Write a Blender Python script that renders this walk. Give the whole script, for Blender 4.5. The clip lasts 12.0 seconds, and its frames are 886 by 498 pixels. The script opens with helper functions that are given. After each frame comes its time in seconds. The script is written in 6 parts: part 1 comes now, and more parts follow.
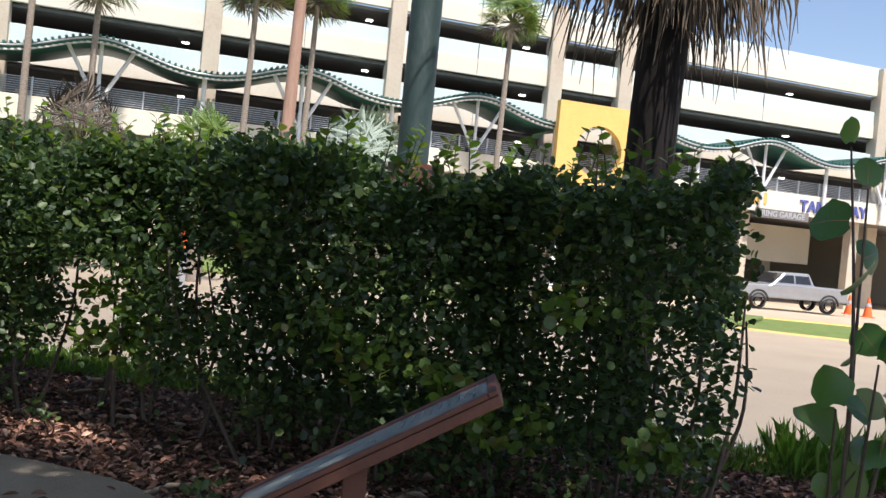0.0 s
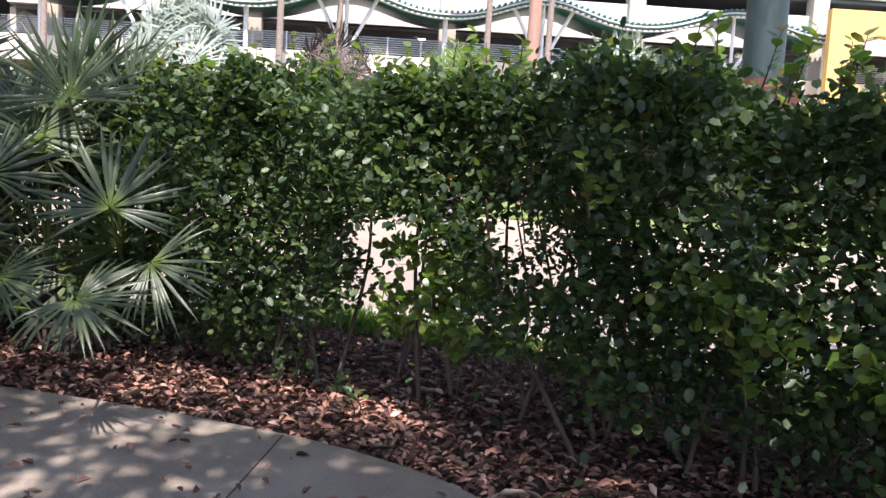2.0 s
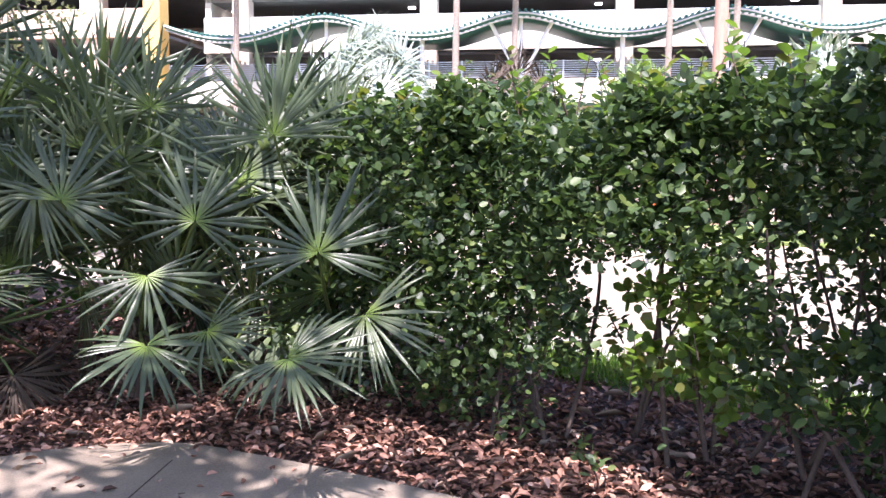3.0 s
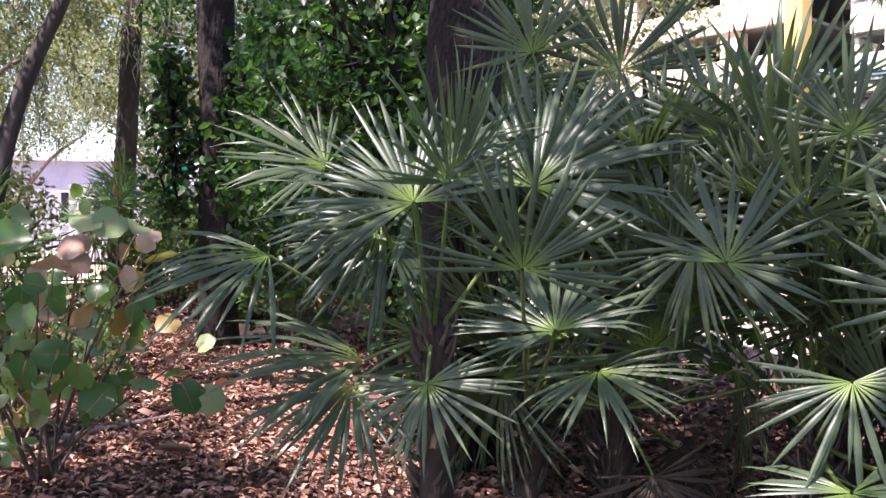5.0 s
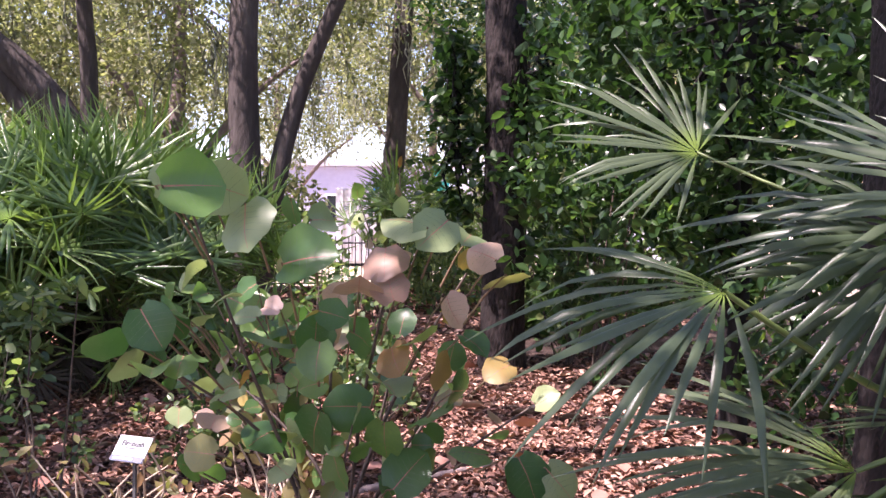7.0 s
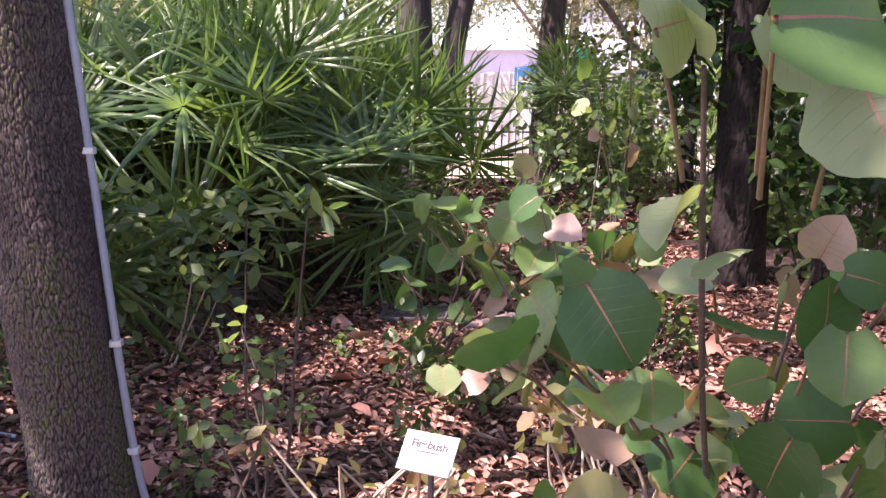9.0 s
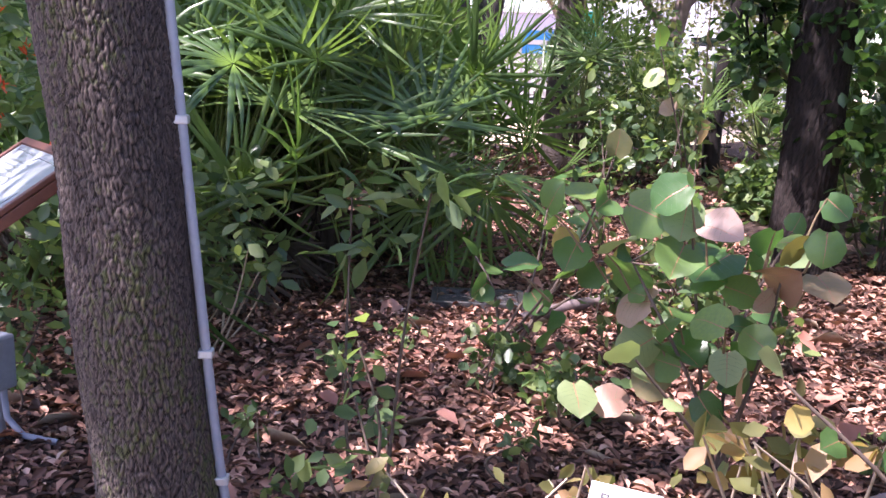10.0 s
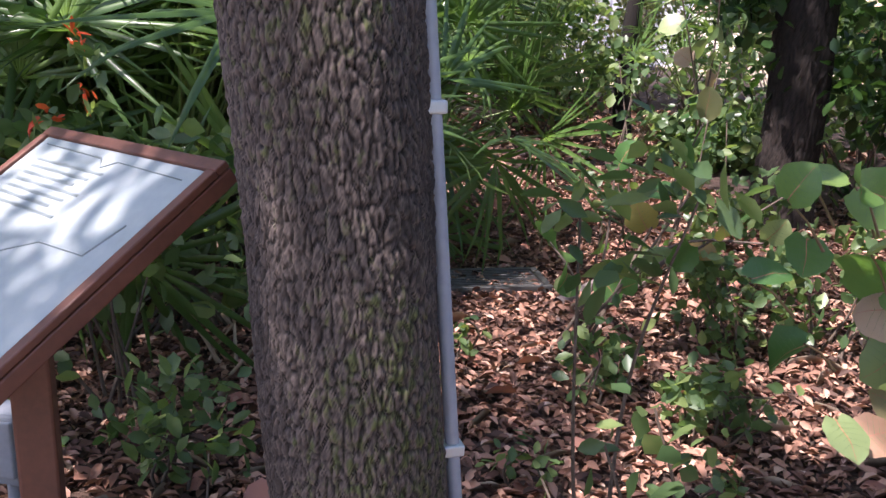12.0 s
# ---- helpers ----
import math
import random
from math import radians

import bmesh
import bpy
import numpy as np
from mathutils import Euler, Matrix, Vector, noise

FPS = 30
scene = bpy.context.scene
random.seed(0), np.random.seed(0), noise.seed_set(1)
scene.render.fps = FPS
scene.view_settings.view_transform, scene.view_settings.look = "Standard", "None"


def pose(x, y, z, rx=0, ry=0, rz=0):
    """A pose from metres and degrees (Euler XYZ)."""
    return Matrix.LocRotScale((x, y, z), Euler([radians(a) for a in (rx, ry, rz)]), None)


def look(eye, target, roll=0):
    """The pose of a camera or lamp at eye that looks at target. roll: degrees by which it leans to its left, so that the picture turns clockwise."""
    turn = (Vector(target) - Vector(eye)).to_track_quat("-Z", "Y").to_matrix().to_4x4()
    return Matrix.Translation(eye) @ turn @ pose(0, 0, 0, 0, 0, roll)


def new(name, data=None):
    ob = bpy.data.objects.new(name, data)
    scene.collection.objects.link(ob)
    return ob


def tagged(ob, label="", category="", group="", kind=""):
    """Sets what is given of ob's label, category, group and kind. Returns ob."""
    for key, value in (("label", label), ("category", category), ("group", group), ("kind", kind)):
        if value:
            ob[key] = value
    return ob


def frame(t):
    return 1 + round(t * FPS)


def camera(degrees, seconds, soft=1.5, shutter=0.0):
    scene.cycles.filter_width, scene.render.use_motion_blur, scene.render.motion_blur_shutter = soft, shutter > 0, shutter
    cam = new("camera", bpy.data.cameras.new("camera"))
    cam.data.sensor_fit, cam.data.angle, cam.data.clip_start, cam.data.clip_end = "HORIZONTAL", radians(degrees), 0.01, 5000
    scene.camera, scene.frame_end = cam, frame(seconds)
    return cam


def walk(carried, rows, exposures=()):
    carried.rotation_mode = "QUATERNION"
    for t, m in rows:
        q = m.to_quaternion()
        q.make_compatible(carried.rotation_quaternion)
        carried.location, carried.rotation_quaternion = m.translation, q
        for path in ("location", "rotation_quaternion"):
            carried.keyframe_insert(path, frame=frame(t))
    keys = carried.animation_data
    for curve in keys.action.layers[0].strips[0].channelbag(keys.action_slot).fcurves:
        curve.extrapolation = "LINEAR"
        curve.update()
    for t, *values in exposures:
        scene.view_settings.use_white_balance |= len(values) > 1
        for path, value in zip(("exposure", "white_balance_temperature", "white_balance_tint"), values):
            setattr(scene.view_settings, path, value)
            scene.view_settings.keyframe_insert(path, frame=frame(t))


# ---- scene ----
cam = camera(53.96, 12.0, soft=1.5, shutter=0.0)

PATH = [
    (0.0, -0.389, -0.071, 1.492, 88.95, -5.46, -4.10),
    (0.5, -0.453, 0.165, 1.528, 90.98, -5.18, -0.30),
    (1.0, -0.652, 0.403, 1.534, 91.37, -4.79, 0.70),
    (1.5, -0.840, 0.628, 1.511, 88.79, -3.09, 3.35),
    (2.0, -1.014, 0.968, 1.463, 83.67, -3.00, 11.13),
    (2.5, -1.240, 1.244, 1.450, 83.35, -1.96, 17.14),
    (2.7, -1.335, 1.345, 1.459, 84.19, -1.09, 18.84),
    (4.3, -2.155, 2.226, 1.473, 86.83, 0.07, 46.71),
    (4.5, -2.277, 2.287, 1.467, 87.25, 0.17, 50.97),
    (5.0, -2.618, 2.436, 1.476, 88.19, 0.00, 61.98),
    (5.5, -2.993, 2.489, 1.479, 89.43, -0.22, 68.64),
    (6.0, -3.397, 2.490, 1.497, 89.87, 0.04, 71.49),
    (6.5, -3.821, 2.525, 1.505, 89.34, -0.41, 75.58),
    (7.0, -4.227, 2.402, 1.490, 88.38, -0.55, 77.88),
    (7.5, -4.609, 2.245, 1.505, 86.85, -0.12, 80.99),
    (7.7, -4.772, 2.194, 1.508, 86.14, 0.22, 83.22),
    (9.3, -5.954, 1.598, 1.483, 79.92, -1.21, 84.78),
    (9.5, -6.083, 1.521, 1.495, 79.36, -2.06, 84.80),
    (10.0, -6.321, 1.242, 1.500, 78.51, -2.10, 83.72),
    (10.5, -6.542, 0.983, 1.502, 77.86, -0.48, 82.90),
    (11.0, -6.821, 0.773, 1.499, 78.46, 1.05, 82.85),
    (11.5, -7.059, 0.585, 1.496, 77.71, -0.59, 79.41),
    (12.0, -7.290, 0.363, 1.492, 75.38, -1.60, 72.74),
]
EXPOSURES = [(0.0, 0.3, 6550, 15), (1.5, 0.33, 6550, 17), (2.5, 1.68, 6150, 34), (4.5, 1.45, 6200, 30), (5.5, 1.45, 6400, 32), (6.5, 1.45, 6450, 37), (7.5, 1.75, 6500, 43), (9.5, 1.72, 6700, 43), (10.0, 1.86, 6200, 38), (10.5, 1.86, 6100, 35), (11.5, 1.64, 6250, 32), (12.0, 1.42, 6400, 25)]
walk(cam, [(row[0], pose(*row[1:])) for row in PATH], EXPOSURES)

# ---- daylight: high sun behind the walker, clear sky ----
SUN_DIR = Vector((0.33, -0.95, 0.0)).normalized()
SUN_ELEV = radians(60)
world = bpy.data.worlds.new("sky")
scene.world = world
world.use_nodes = True
wn, wl = world.node_tree.nodes, world.node_tree.links
sky = wn.new("ShaderNodeTexSky")
sky.sky_type, sky.sun_disc = "NISHITA", False
sky.sun_elevation, sky.sun_rotation = SUN_ELEV, math.atan2(SUN_DIR.x, SUN_DIR.y)
wn["Background"].inputs["Strength"].default_value = 0.15
wl.new(sky.outputs[0], wn["Background"].inputs["Color"])
sun = new("sun", bpy.data.lights.new("sun", "SUN"))
sun.data.energy, sun.data.angle, sun.data.color = 5.0, radians(0.55), (1.0, 0.955, 0.88)
_sv = Vector((SUN_DIR.x * math.cos(SUN_ELEV), SUN_DIR.y * math.cos(SUN_ELEV), math.sin(SUN_ELEV)))
sun.matrix_world = look(_sv * 60, (0, 0, 0))

rng = np.random.default_rng(7)

# the street side (hedge, kerb, road, garage) is laid out on its own axes
STREET = pose(-0.389, -0.071, 0, 0, 0, -4.1)


# ---- materials ----
def ramp_node(nt, fac, stops):
    r = nt.nodes.new("ShaderNodeValToRGB")
    e = r.color_ramp.elements
    while len(e) < len(stops):
        e.new(0.5)
    for el, (p, c) in zip(e, stops):
        el.position, el.color = p, (*c, 1)
    nt.links.new(fac, r.inputs[0])
    return r.outputs[0]


def material(name, stops, scale=6.0, rough=0.8, metal=0.0, bump=0.0, bump_scale=None, stretch=(1, 1, 1), random="", mix=0.5, spec=0.5, coord="Object"):
    """Two-scale procedural surface: broad noise picks the colour, fine noise adds grain and relief."""
    m = bpy.data.materials.new(name)
    m.use_nodes = True
    nt = m.node_tree
    n, l = nt.nodes, nt.links
    b = n["Principled BSDF"]
    tc = n.new("ShaderNodeTexCoord")
    mp = n.new("ShaderNodeMapping")
    mp.inputs["Scale"].default_value = stretch
    l.new(tc.outputs[coord], mp.inputs[0])
    na, nb = n.new("ShaderNodeTexNoise"), n.new("ShaderNodeTexNoise")
    for q, s, d in ((na, scale, 4), (nb, (bump_scale or scale * 7), 6)):
        q.inputs["Scale"].default_value, q.inputs["Detail"].default_value = s, d
        l.new(mp.outputs[0], q.inputs["Vector"])
    add = n.new("ShaderNodeMath")
    add.operation = "MULTIPLY_ADD"
    add.inputs[1].default_value = 0.45
    l.new(nb.outputs[0], add.inputs[0])
    half = n.new("ShaderNodeMath")
    half.operation, half.inputs[1].default_value = "MULTIPLY", 0.55
    l.new(na.outputs[0], half.inputs[0])
    l.new(half.outputs[0], add.inputs[2])
    fac = add.outputs[0]
    if random:
        if random == "island":
            g = n.new("ShaderNodeNewGeometry")
            rv = g.outputs["Random Per Island"]
        else:
            g = n.new("ShaderNodeObjectInfo")
            rv = g.outputs["Random"]
        mx = n.new("ShaderNodeMix")
        mx.inputs[0].default_value = mix
        l.new(fac, mx.inputs[2])
        l.new(rv, mx.inputs[3])
        fac = mx.outputs[0]
    l.new(ramp_node(nt, fac, stops), b.inputs["Base Color"])
    b.inputs["Roughness"].default_value, b.inputs["Metallic"].default_value = rough, metal
    b.inputs["Specular IOR Level"].default_value = spec
    if bump:
        bp = n.new("ShaderNodeBump")
        bp.inputs["Strength"].default_value, bp.inputs["Distance"].default_value = 1.0, bump
        l.new(nb.outputs[0], bp.inputs["Height"])
        l.new(bp.outputs[0], b.inputs["Normal"])
    return m


def leaf_material(name, stops, random="island", trans=0.35, rough=0.4, bright=1.7, spec=0.5, mix=0.75):
    """Waxy leaf that lets part of the light through."""
    m = material(name, stops, scale=9, rough=rough, random=random, mix=mix, bump_scale=60, spec=spec)
    nt = m.node_tree
    n, l = nt.nodes, nt.links
    b = n["Principled BSDF"]
    col = b.inputs["Base Color"].links[0].from_socket
    t = n.new("ShaderNodeBsdfTranslucent")
    g = n.new("ShaderNodeMix")
    g.data_type, g.blend_type = "RGBA", "MULTIPLY"
    g.inputs[0].default_value = 1.0
    l.new(col, g.inputs[6])
    g.inputs[7].default_value = (bright * 1.05, bright * 1.12, bright * 0.6, 1)
    l.new(g.outputs[2], t.inputs["Color"])
    ms = n.new("ShaderNodeMixShader")
    ms.inputs[0].default_value = trans
    l.new(b.outputs[0], ms.inputs[1])
    l.new(t.outputs[0], ms.inputs[2])
    l.new(ms.outputs[0], n["Material Output"].inputs[0])
    return m


HEDGE_LEAF = leaf_material("hedge_leaf", [(0.0, (0.018, 0.034, 0.015)), (0.5, (0.038, 0.075, 0.026)), (0.8, (0.08, 0.13, 0.04)), (0.95, (0.15, 0.18, 0.045)), (1.0, (0.14, 0.06, 0.03))], trans=0.32, rough=0.46)
HEDGE_TIP = leaf_material("hedge_tip_leaf", [(0.0, (0.05, 0.09, 0.02)), (0.6, (0.13, 0.22, 0.04)), (1.0, (0.14, 0.06, 0.03))], trans=0.4, rough=0.35)
FAN = leaf_material("palmetto_leaf", [(0.0, (0.03, 0.052, 0.026)), (0.5, (0.068, 0.1, 0.05)), (1.0, (0.135, 0.17, 0.09))], random="object", trans=0.34, rough=0.36, bright=1.5, spec=0.55, mix=0.6)
FAN_BRIGHT = leaf_material("clump_palm_leaf", [(0.0, (0.035, 0.075, 0.018)), (0.45, (0.07, 0.135, 0.036)), (0.85, (0.14, 0.22, 0.06)), (1.0, (0.25, 0.23, 0.09))], random="object", trans=0.32, rough=0.3, mix=0.6)
SILVER = leaf_material("silver_fan_leaf", [(0.0, (0.2, 0.26, 0.22)), (0.5, (0.3, 0.37, 0.31)), (1.0, (0.38, 0.44, 0.37))], random="object", trans=0.2, rough=0.5, bright=1.2)
PALM_GREEN = leaf_material("street_palm_leaf", [(0.0, (0.07, 0.13, 0.035)), (0.6, (0.17, 0.26, 0.07)), (1.0, (0.32, 0.36, 0.12))], random="object", trans=0.3)
FIBRE = material("brown_palm_fibre", [(0.3, (0.025, 0.017, 0.012)), (0.7, (0.08, 0.055, 0.04))], scale=14, rough=0.95, stretch=(1, 1, 0.3), bump=0.02, bump_scale=40)
DRY_FROND = leaf_material("dry_frond", [(0.0, (0.045, 0.034, 0.027)), (0.6, (0.11, 0.085, 0.064)), (1.0, (0.2, 0.155, 0.11))], random="object", trans=0.15, rough=0.8, bright=1.2)
PETIOLE = material("petiole", [(0.2, (0.07, 0.11, 0.03)), (0.8, (0.15, 0.2, 0.05))], scale=20, rough=0.45)
GRAPE_GREEN = leaf_material("sea_grape_green", [(0.0, (0.03, 0.085, 0.022)), (0.45, (0.065, 0.15, 0.045)), (0.8, (0.12, 0.21, 0.06)), (1.0, (0.24, 0.32, 0.07))], random="object", trans=0.4, rough=0.34, bright=1.8, mix=0.7)
GRAPE_PALE = leaf_material("sea_grape_pale", [(0.0, (0.16, 0.23, 0.1)), (1.0, (0.3, 0.36, 0.17))], random="object", trans=0.35, rough=0.4, bright=1.3)
GRAPE_WARM = leaf_material("sea_grape_turning", [(0.0, (0.3, 0.11, 0.04)), (0.22, (0.3, 0.24, 0.07)), (0.45, (0.17, 0.19, 0.07)), (0.7, (0.32, 0.22, 0.14)), (1.0, (0.5, 0.36, 0.29))], random="object", trans=0.35, rough=0.45, bright=1.2, mix=0.85)
GRAPE_PINK = leaf_material("sea_grape_dry_pink", [(0.0, (0.28, 0.15, 0.09)), (0.5, (0.38, 0.25, 0.19)), (1.0, (0.48, 0.35, 0.3))], random="object", trans=0.2, rough=0.5, bright=1.1)
GRAPE_STALK = material("sea_grape_stalk", [(0.3, (0.13, 0.11, 0.05)), (0.7, (0.24, 0.14, 0.08))], scale=12, rough=0.6)
GRAPE_VEIN = material("sea_grape_side_vein", [(0.3, (0.09, 0.17, 0.06)), (0.8, (0.15, 0.22, 0.08))], scale=10, rough=0.4)
GRAPE_RIB = material("sea_grape_rib", [(0.3, (0.38, 0.11, 0.07)), (0.8, (0.45, 0.22, 0.12))], scale=10, rough=0.45)
BUSH_LEAF = leaf_material("bush_leaf", [(0.0, (0.012, 0.035, 0.012)), (0.5, (0.024, 0.062, 0.018)), (0.85, (0.055, 0.115, 0.028)), (0.9, (0.19, 0.29, 0.055)), (1.0, (0.26, 0.36, 0.06))], trans=0.38, rough=0.35)
OAK_LEAF = leaf_material("oak_leaf", [(0.0, (0.04, 0.08, 0.02)), (0.5, (0.09, 0.15, 0.03)), (1.0, (0.2, 0.25, 0.06))], trans=0.45, rough=0.5)
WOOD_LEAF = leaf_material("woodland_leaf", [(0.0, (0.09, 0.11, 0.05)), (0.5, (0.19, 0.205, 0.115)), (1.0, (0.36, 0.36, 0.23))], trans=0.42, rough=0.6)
SHRUB_LEAF = leaf_material("shrub_leaf", [(0.0, (0.04, 0.085, 0.035)), (0.5, (0.085, 0.14, 0.055)), (0.85, (0.19, 0.25, 0.09)), (1.0, (0.3, 0.27, 0.1))], trans=0.4, rough=0.4)
DEAD_LEAF = leaf_material("pink_dead_leaf", [(0.0, (0.2, 0.08, 0.055)), (0.5, (0.4, 0.17, 0.12)), (1.0, (0.52, 0.29, 0.22))], trans=0.12, rough=0.6, bright=1.1)
WARM_LEAF = leaf_material("yellowing_leaf", [(0.0, (0.1, 0.13, 0.045)), (0.5, (0.2, 0.18, 0.07)), (1.0, (0.32, 0.17, 0.09))], trans=0.4, rough=0.5)
MOSS = leaf_material("spanish_moss", [(0.0, (0.16, 0.17, 0.13)), (1.0, (0.32, 0.33, 0.27))], trans=0.4, rough=0.9, bright=1.2)
FLOWER = leaf_material("red_flower", [(0.0, (0.6, 0.05, 0.02)), (1.0, (0.75, 0.16, 0.05))], trans=0.3, bright=1.2)
GRASS = leaf_material("grass", [(0.0, (0.05, 0.12, 0.02)), (0.6, (0.11, 0.22, 0.03)), (1.0, (0.24, 0.3, 0.08))], trans=0.4, rough=0.5)
LITTER = leaf_material("leaf_litter", [(0.0, (0.032, 0.016, 0.011)), (0.3, (0.115, 0.053, 0.037)), (0.6, (0.26, 0.13, 0.088)), (0.85, (0.5, 0.28, 0.2)), (1.0, (0.72, 0.56, 0.45))], trans=0.06, rough=0.75, bright=1.0, mix=0.85)
SOIL = material("mulch_soil", [(0.25, (0.022, 0.013, 0.01)), (0.5, (0.06, 0.034, 0.025)), (0.75, (0.13, 0.075, 0.055))], scale=9, rough=0.95, bump=0.03, bump_scale=55)
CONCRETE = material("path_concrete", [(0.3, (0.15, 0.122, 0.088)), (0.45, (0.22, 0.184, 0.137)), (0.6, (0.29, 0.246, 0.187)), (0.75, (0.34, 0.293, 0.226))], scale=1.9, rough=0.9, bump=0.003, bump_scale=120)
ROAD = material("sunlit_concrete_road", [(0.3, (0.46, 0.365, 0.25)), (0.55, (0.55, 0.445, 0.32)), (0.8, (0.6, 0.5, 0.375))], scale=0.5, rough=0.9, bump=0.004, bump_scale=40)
LAWN = material("lawn", [(0.3, (0.12, 0.19, 0.04)), (0.7, (0.22, 0.28, 0.08))], scale=2, rough=0.95, bump=0.03, bump_scale=60)
KERB = material("kerb_concrete", [(0.3, (0.4, 0.38, 0.34)), (0.7, (0.55, 0.52, 0.47))], scale=3, rough=0.9, bump=0.004)
KERB_YELLOW = material("kerb_yellow_paint", [(0.3, (0.5, 0.36, 0.1)), (0.7, (0.62, 0.48, 0.18))], scale=3, rough=0.8, bump=0.003)
CREAM = material("cream_painted_concrete", [(0.25, (0.66, 0.61, 0.5)), (0.5, (0.74, 0.69, 0.58)), (0.8, (0.78, 0.74, 0.64))], scale=0.35, rough=0.85, bump=0.004, bump_scale=8)
PALE = material("pale_blue_painted_concrete", [(0.25, (0.55, 0.64, 0.64)), (0.5, (0.62, 0.72, 0.72)), (0.8, (0.68, 0.76, 0.76))], scale=0.35, rough=0.85, bump=0.004, bump_scale=8)
PEACH = material("peach_painted_concrete", [(0.25, (0.6, 0.44, 0.33)), (0.5, (0.68, 0.52, 0.4)), (0.8, (0.72, 0.57, 0.45))], scale=0.35, rough=0.85, bump=0.004, bump_scale=8)
TAN_COL = material("tan_column_concrete", [(0.25, (0.46, 0.39, 0.3)), (0.5, (0.56, 0.48, 0.38)), (0.8, (0.6, 0.54, 0.44))], scale=0.6, rough=0.9, bump=0.006, bump_scale=10)
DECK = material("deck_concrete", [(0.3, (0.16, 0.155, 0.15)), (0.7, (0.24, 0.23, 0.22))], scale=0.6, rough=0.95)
STEEL_WHITE = material("white_painted_steel", [(0.3, (0.66, 0.68, 0.7)), (0.7, (0.76, 0.78, 0.8))], scale=4, rough=0.4)
GALV = material("galvanised_rail", [(0.3, (0.5, 0.53, 0.56)), (0.7, (0.62, 0.65, 0.68))], scale=6, rough=0.4, metal=0.35)
TEAL = material("teal_metal_roofing", [(0.3, (0.03, 0.12, 0.1)), (0.7, (0.06, 0.19, 0.16))], scale=2, rough=0.45, metal=0.2)
YELLOW = material("yellow_paint", [(0.3, (0.74, 0.46, 0.13)), (0.7, (0.82, 0.54, 0.18))], scale=1.2, rough=0.7)
POLE = material("green_painted_pole", [(0.25, (0.02, 0.04, 0.04)), (0.55, (0.04, 0.07, 0.068)), (0.8, (0.1, 0.125, 0.12))], scale=5, rough=0.5, stretch=(1, 1, 0.35), bump=0.001)
WOODPOLE = material("pinkish_wood_pole", [(0.3, (0.3, 0.17, 0.12)), (0.7, (0.45, 0.29, 0.22))], scale=6, rough=0.85, stretch=(1, 1, 0.1))
PALM_TRUNK = material("grey_palm_trunk", [(0.3, (0.18, 0.14, 0.11)), (0.7, (0.36, 0.31, 0.26))], scale=8, rough=0.9, stretch=(1, 1, 2.5), bump=0.01, bump_scale=16)
BARK = material("oak_bark", [(0.34, (0.026, 0.02, 0.018)), (0.44, (0.05, 0.039, 0.036)), (0.51, (0.085, 0.067, 0.061)), (0.58, (0.06, 0.068, 0.026))], scale=2.6, rough=0.95, stretch=(1, 1, 0.5), bump=0.006, bump_scale=60)
DARK_BARK = material("dark_bark", [(0.25, (0.009, 0.006, 0.005)), (0.55, (0.02, 0.014, 0.012)), (0.85, (0.042, 0.03, 0.025))], scale=5, rough=0.95, stretch=(1, 1, 0.22), bump=0.012, bump_scale=22)
GREY_BARK = material("grey_brown_bark", [(0.25, (0.022, 0.017, 0.014)), (0.5, (0.055, 0.043, 0.037)), (0.8, (0.12, 0.1, 0.088))], scale=4, rough=0.95, stretch=(1, 1, 0.35), bump=0.03, bump_scale=14)
PINK_BARK = material("pinkish_bark", [(0.25, (0.11, 0.085, 0.08)), (0.55, (0.22, 0.17, 0.16)), (0.85, (0.36, 0.29, 0.28))], scale=4, rough=0.95, stretch=(1, 1, 0.5), bump=0.012, bump_scale=20)
TWIG = material("twig", [(0.3, (0.06, 0.042, 0.032)), (0.7, (0.15, 0.11, 0.085))], scale=12, rough=0.85)
DRY_TWIG = material("pale_dry_twig", [(0.3, (0.34, 0.26, 0.18)), (0.7, (0.5, 0.4, 0.3))], scale=12, rough=0.85)
CONDUIT = material("grey_conduit", [(0.3, (0.26, 0.29, 0.36)), (0.7, (0.34, 0.37, 0.44))], scale=7, rough=0.45)
RUST_STEEL = material("rust_brown_steel", [(0.3, (0.09, 0.034, 0.023)), (0.7, (0.16, 0.058, 0.036))], scale=9, rough=0.55)
PANEL = material("panel_print", [(0.25, (0.27, 0.31, 0.33)), (0.5, (0.34, 0.38, 0.39)), (0.8, (0.42, 0.44, 0.44))], scale=3.5, rough=0.22)
PANEL_DARK = material("panel_dark_print", [(0.3, (0.13, 0.16, 0.17)), (0.7, (0.2, 0.23, 0.24))], scale=10, rough=0.3)
LABEL_WHITE = material("label_white", [(0.3, (0.36, 0.37, 0.4)), (0.7, (0.43, 0.44, 0.46))], scale=14, rough=0.35)
LABEL_BLUE = material("label_dark_band", [(0.3, (0.05, 0.06, 0.11)), (0.7, (0.09, 0.1, 0.16))], scale=14, rough=0.4)
INK = material("ink", [(0.3, (0.012, 0.012, 0.014)), (0.7, (0.03, 0.03, 0.034))], scale=20, rough=0.6)
BLUE_LETTER = material("blue_letter", [(0.3, (0.06, 0.08, 0.28)), (0.7, (0.11, 0.13, 0.38))], scale=2, rough=0.5)
BLUE_SIGN = material("blue_sign", [(0.3, (0.02, 0.16, 0.42)), (0.7, (0.04, 0.22, 0.5))], scale=4, rough=0.4)
